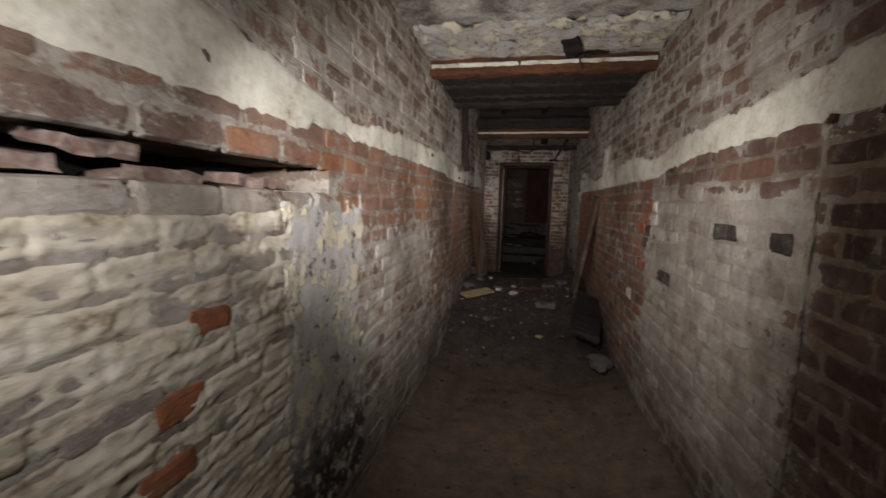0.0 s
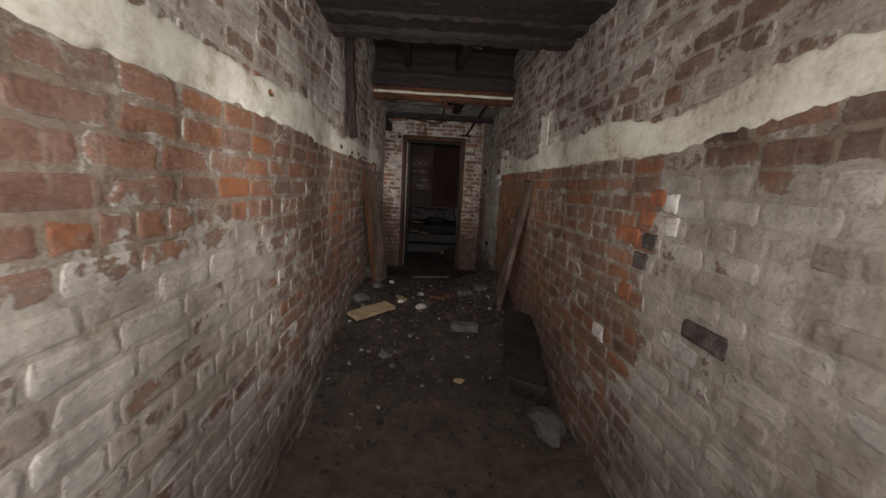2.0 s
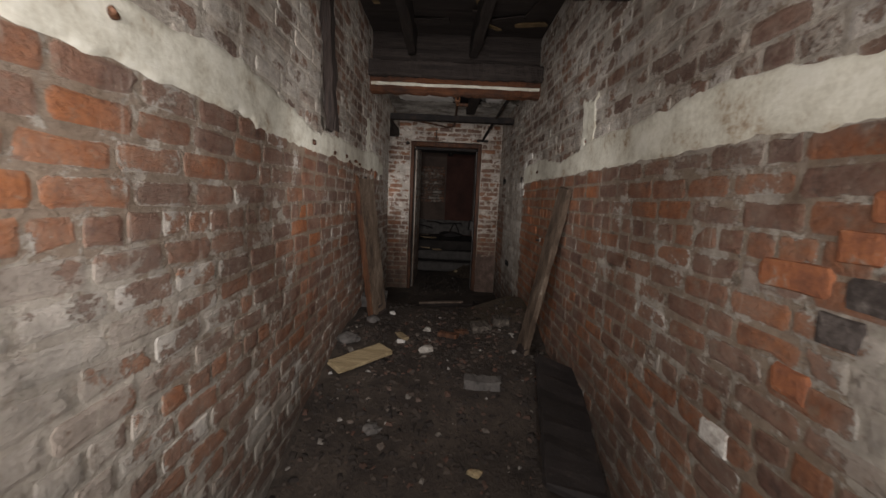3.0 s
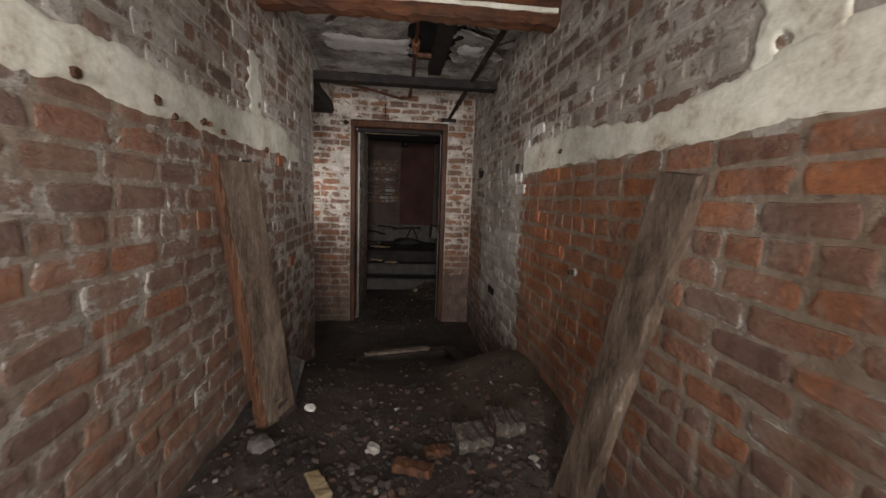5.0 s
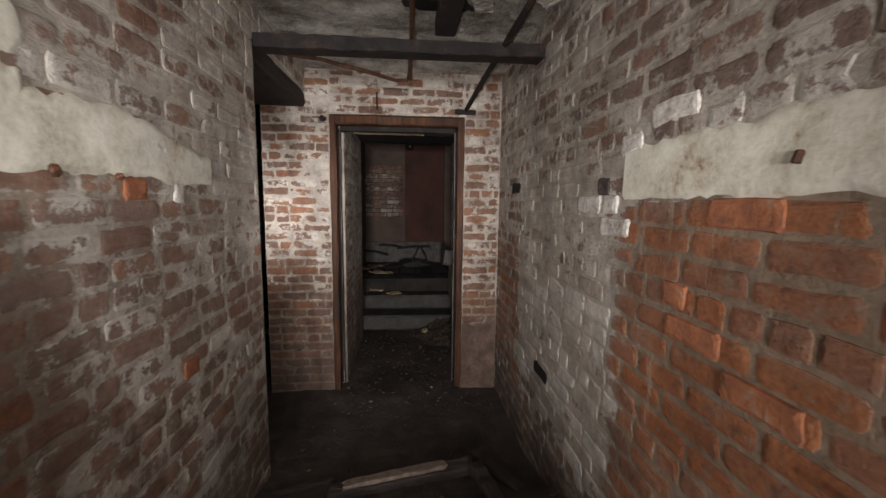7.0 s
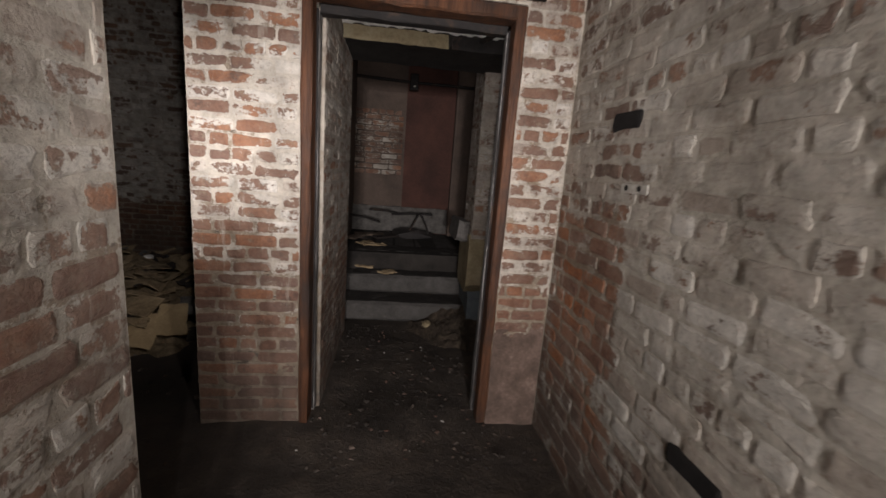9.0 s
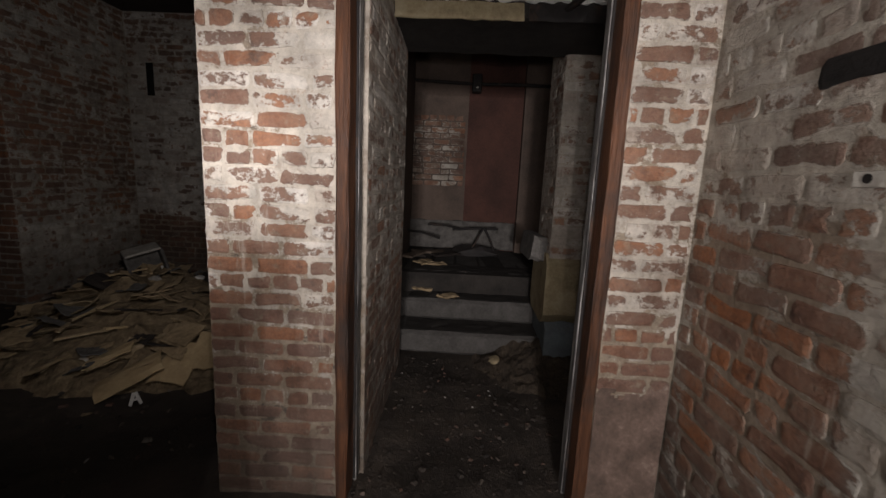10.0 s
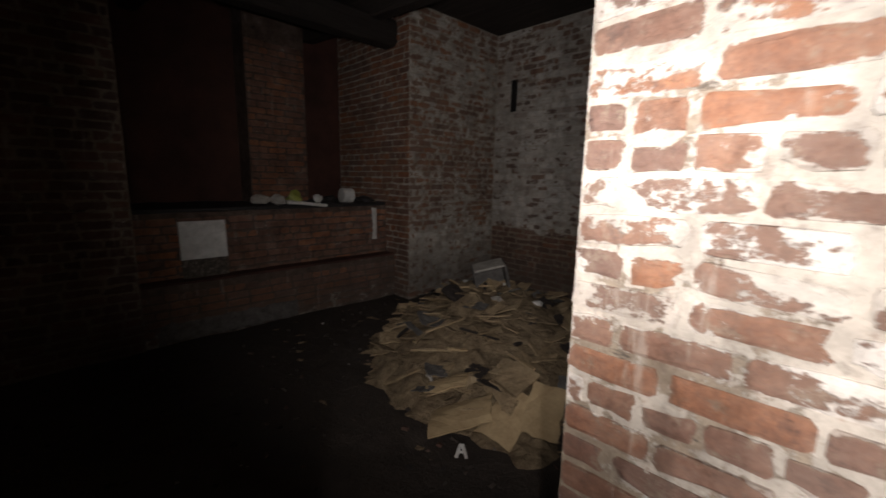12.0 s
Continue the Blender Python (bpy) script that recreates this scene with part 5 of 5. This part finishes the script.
part("top", box((-0.16, -0.13, 0.16), (0.16, 0.13, 0.185), 0.01, M), STONE_PALE, stool)
for sx in (-1, 1):
    part("side", box((sx * 0.16 - 0.014, -0.13, -0.12), (sx * 0.16 + 0.014, 0.13, 0.165), 0.008, M), STONE_GREY, stool)
part("back", box((-0.15, 0.11, -0.1), (0.15, 0.13, 0.16), 0.006, M), STONE_GREY, stool)
for i, (x, y) in enumerate(((-2.5, 12.85), (-1.75, 12.35), (-1.55, 12.6), (-1.3, 12.9), (-2.0, 12.75))):
    crumpled("crumpled_paper", (x, y, heap_z(x, y) + 0.04), (0.13, 0.09, 0.05), PAPER if i != 1 else STONE_PALE, "crumpled pale paper on rubbish heap", "paper", 20 + i, "papers on the heap")
a_paper = thing("folded_paper", "white folded paper standing on black floor", "paper")
for s in (-1, 1):
    part("leg", box((-0.008, -0.004, 0.0), (0.008, 0.004, 0.075), 0.002, pose(-1.07 + s * 0.018, 11.27 + s * 0.016, 0.0, 0, s * -16, 43)), PAPER, a_paper)
part("bridge", box((-0.02, -0.004, 0.025), (0.02, 0.004, 0.037), 0.002, pose(-1.07, 11.27, 0.0, 0, 0, 43)), PAPER, a_paper)
cupring = thing("white_ring", "dirty white plastic ring on the black floor", "plastic ring")
part("ring", tube([(-1.62 + 0.035 * math.cos(a), 11.55 + 0.015 * math.sin(a), 0.05 + 0.04 * math.sin(a)) for a in [k * math.pi / 8 for k in range(17)]], 0.013, 8), STONE_PALE, cupring)

# ---- boards, debris and rubble in the corridor ----
board_r = thing("leaning_board", "wide weathered plank leaning on the brick wall", "board", "leaning boards")
part("plank", rough_beam((1.16, 0.148, 0.034), 18, 0.004, 401, pose(1.290, 7.630, 0.81, 0, 90 + 8.2, 0) @ pose(0, 0, 0, 0, 0, 9) @ pose(0, 0, 0, -7, 0, 0), 0.012), MOTTLED_BOARD, board_r)
part("rotten_foot", rough_beam((0.12, 0.11, 0.042), 8, 0.008, 402, pose(1.214, 7.695, 0.28, 0, 90 + 8.2, 0) @ pose(0, 0, 0, 0, 0, 7) @ pose(0, 0, 0, -7, 0, 0), 0.02), POST_WOOD, board_r, "black rotten foot")
board_l = thing("leaning_board", "weathered plank with a rotten edge leaning on brick", "board", "leaning boards")
LEAN = pose(0.105, 8.19, 0.87, 0, 90 - 6.5, 0) @ pose(0, 0, 0, 0, 0, 4) @ pose(0, 0, 0, 34, 0, 0)
part("plank", rough_beam((1.06, 0.155, 0.035), 18, 0.004, 403, LEAN, 0.02), MOTTLED_BOARD, board_l)
part("rotten_edge", rough_beam((1.08, 0.024, 0.040), 46, 0.0035, 404, LEAN @ pose(0, -0.086, 0), 0.03), BOARD_RED, board_l, "red rotten broken edge")
part("rotten_foot", rough_beam((0.20, 0.10, 0.04), 8, 0.010, 405, LEAN @ pose(0.52, 0.03, 0), 0.03), POST_WOOD, board_l, "black rotten foot")


def on_ground(name, x, y, size, rz, material, label, category, seed, group="", tilt=(0, 0), lift=0.0):
    z = ground_z(x, y) + size[2] * 0.4 + lift
    ob = link(name, rough_beam(size, 8, min(size) * 0.12, seed, pose(x, y, z, tilt[0], tilt[1], rz), size[0] * 0.03), material)
    return tagged(ob, label, category, group)


on_ground("plank", 0.20, 7.38, (0.36, 0.13, 0.022), 46, PALE_PLANK, "short pale plank half buried in rubble", "plank", 411, tilt=(8, -3), lift=0.03)
on_ground("floor_timber", 0.70, 9.60, (0.72, 0.075, 0.06), 14, DARK_TIMBER, "old dark timber lying across the floor", "timber", 412, "timbers on the floor")
on_ground("floor_timber", 0.66, 9.585, (0.50, 0.05, 0.02), 14, BOARD_GREY, "pale strip lying on dark floor timber", "timber", 413, "timbers on the floor", lift=0.055)
on_ground("floor_timber", 1.10, 9.36, (0.48, 0.07, 0.05), 102, DARK_TIMBER_Y, "old dark timber lying on the floor", "timber", 414, "timbers on the floor", tilt=(0, 5))
on_ground("floor_timber", 1.22, 9.52, (0.55, 0.06, 0.045), 122, DARK_TIMBER_Y, "old dark timber lying on the floor", "timber", 415, "timbers on the floor")
on_ground("floor_timber", 0.22, 9.62, (0.30, 0.03, 0.02), 20, DARK_TIMBER, "thin dark stick lying on the floor", "stick", 416, "timbers on the floor")
on_ground("brick_fragment", 0.90, 7.20, (0.19, 0.10, 0.05), -4, STONE_GREY, "greyish broken brick on black rubble", "brick", 417, "brick fragments")
on_ground("brick_fragment", 0.72, 7.95, (0.14, 0.06, 0.03), -20, BOARD_RED, "thin reddish brick shard on rubble", "brick", 418, "brick fragments")
on_ground("brick_fragment", 0.82, 8.06, (0.10, 0.05, 0.03), 8, BOARD_RED, "thin reddish brick shard on rubble", "brick", 419, "brick fragments")
on_ground("brick_fragment", 0.39, 7.88, (0.14, 0.05, 0.025), -60, PALE_PLANK, "pale yellow wood chip on rubble", "wood chip", 420, "wood chips")
on_ground("concrete_block", 0.97, 8.10, (0.14, 0.14, 0.06), 4, RUBBLE, "dirty grey block set in rubble", "block", 421, "blocks")
on_ground("concrete_block", 1.12, 8.12, (0.12, 0.14, 0.06), -3, RUBBLE, "dirty grey block set in rubble", "block", 422, "blocks")
on_ground("stone_slab", 0.07, 8.50, (0.22, 0.26, 0.10), 8, STONE_GREY, "flat grey stone slab against brick wall", "stone slab", 423, tilt=(14, 18))
sheet_r = tagged(link("tarred_sheet", rough_beam((0.86, 0.24, 0.03), 14, 0.006, 424, pose(1.235, 6.82, 0.33, 20, -9, 80), 0.03), SLAB_DARK), "black tarred sheet leaning at the wall foot", "sheet")
tagged(link("sandy_lump", rock((0.22, 0.45, 0.09), 15), STONE_GREY), "sandy mortar lump at the wall foot", "mortar lump").location = (1.27, 6.32, 0.10)
for i, (x, y, s, mat, lab) in enumerate(((0.36, 6.86, 0.13, STONE_GREY, "round grey stone on black rubble"), (0.58, 7.65, 0.13, STONE_PALE, "pale plaster chunk on black rubble"), (0.39, 7.77, 0.08, PAPER, "flat white pebble on black rubble"),
                                         (0.83, 6.68, 0.09, PALE_PLANK, "small yellowish lump on rubble"), (0.08, 7.62, 0.20, STONE_GREY, "rough grey stone beside the wall"), (0.16, 8.02, 0.15, STONE_GREY, "rough grey stone beside the wall"), (0.56, 8.1, 0.09, STONE_PALE, "pale chip on black rubble"), (0.26, 8.36, 0.07, PAPER, "white pebble on black rubble"))):
    ob = tagged(link("stone", rock((s, s * 0.85, s * 0.5), 40 + i), mat), lab, "stone", "stones on the rubble")
    ob.location = (x, y, ground_z(x, y) + s * 0.12)


def scatter(name, material, count, area, sizes, seed, label, category, density=None):
    """Loose grit as one mesh of small faceted chips."""
    r = random.Random(seed)
    verts, faces = [], []
    base = [(-1, -1, -0.5), (1, -0.9, -0.5), (0.9, 1, -0.5), (-1, 0.8, -0.5), (-0.6, -0.5, 0.6), (0.6, -0.6, 0.5), (0.5, 0.6, 0.65), (-0.5, 0.5, 0.5)]
    quads = [(4, 5, 6, 7), (0, 1, 5, 4), (1, 2, 6, 5), (2, 3, 7, 6), (3, 0, 4, 7)]
    placed = 0
    while placed < count:
        x, y = r.uniform(*area[:2]), r.uniform(*area[2:])
        if density and r.random() > density(x, y):
            continue
        placed += 1
        s = sizes[0] + (sizes[1] - sizes[0]) * r.random() ** 3
        m = pose(x, y, ground_z(x, y) + s * 0.15, r.uniform(-25, 25), r.uniform(-25, 25), r.uniform(0, 360))
        k = len(verts)
        f = (r.uniform(0.6, 1.3), r.uniform(0.4, 1.0), r.uniform(0.3, 0.8))
        for p in base:
            verts.append(m @ Vector([p[i] * s * 0.5 * f[i] * r.uniform(0.75, 1.2) for i in range(3)]))
        faces += [tuple(k + i for i in q) for q in quads]
    me = bpy.data.meshes.new(name)
    me.from_pydata(verts, [], faces)
    me.materials.append(material)
    return tagged(new(name, me), label, category, kind="stuff")


def chip_material(name, stops):
    n = Nodes(name)
    rnd = n.add("ShaderNodeNewGeometry").outputs["Random Per Island"]
    c = n.ramp(rnd, stops)
    c = n.mix(n.span(n.noise(60, 4, 0.7), 0.35, 0.7, 0.0, 0.6), c, (0.05, 0.04, 0.033))
    return n.finish(c, 0.9, n.noise(90, 3, 0.6), 0.4, 0.004)


CHIPS = chip_material("mixed_chips", [(0.0, (0.016, 0.013, 0.011)), (0.5, (0.038, 0.030, 0.024)), (0.76, (0.075, 0.058, 0.045)), (0.94, (0.10, 0.048, 0.032)), (0.98, (0.20, 0.18, 0.15)), (1.0, (0.45, 0.42, 0.38))])
hump = lambda x, y: 1.0 if 6.6 < y < 8.3 else 0.45 if 6.2 < y < 8.7 else 0.05
scatter("rubble", CHIPS, 4600, (0.02, 1.37, 5.6, 9.4), (0.006, 0.045), 501, "black rubble strewn with pale chips", "rubble", hump)
scatter("grit", CHIPS, 1300, (0.02, 1.37, 3.2, 10.7), (0.004, 0.022), 502, "fine grit on the dirt floor", "grit")
scatter("grit", CHIPS, 900, (0.2, 1.2, 10.4, 12.1), (0.004, 0.03), 503, "fine grit inside the doorway", "grit")
scatter("room_litter", CHIPS, 1500, (-3.3, -0.3, 9.0, 13.8), (0.006, 0.045), 504, "small litter on the black floor", "litter")
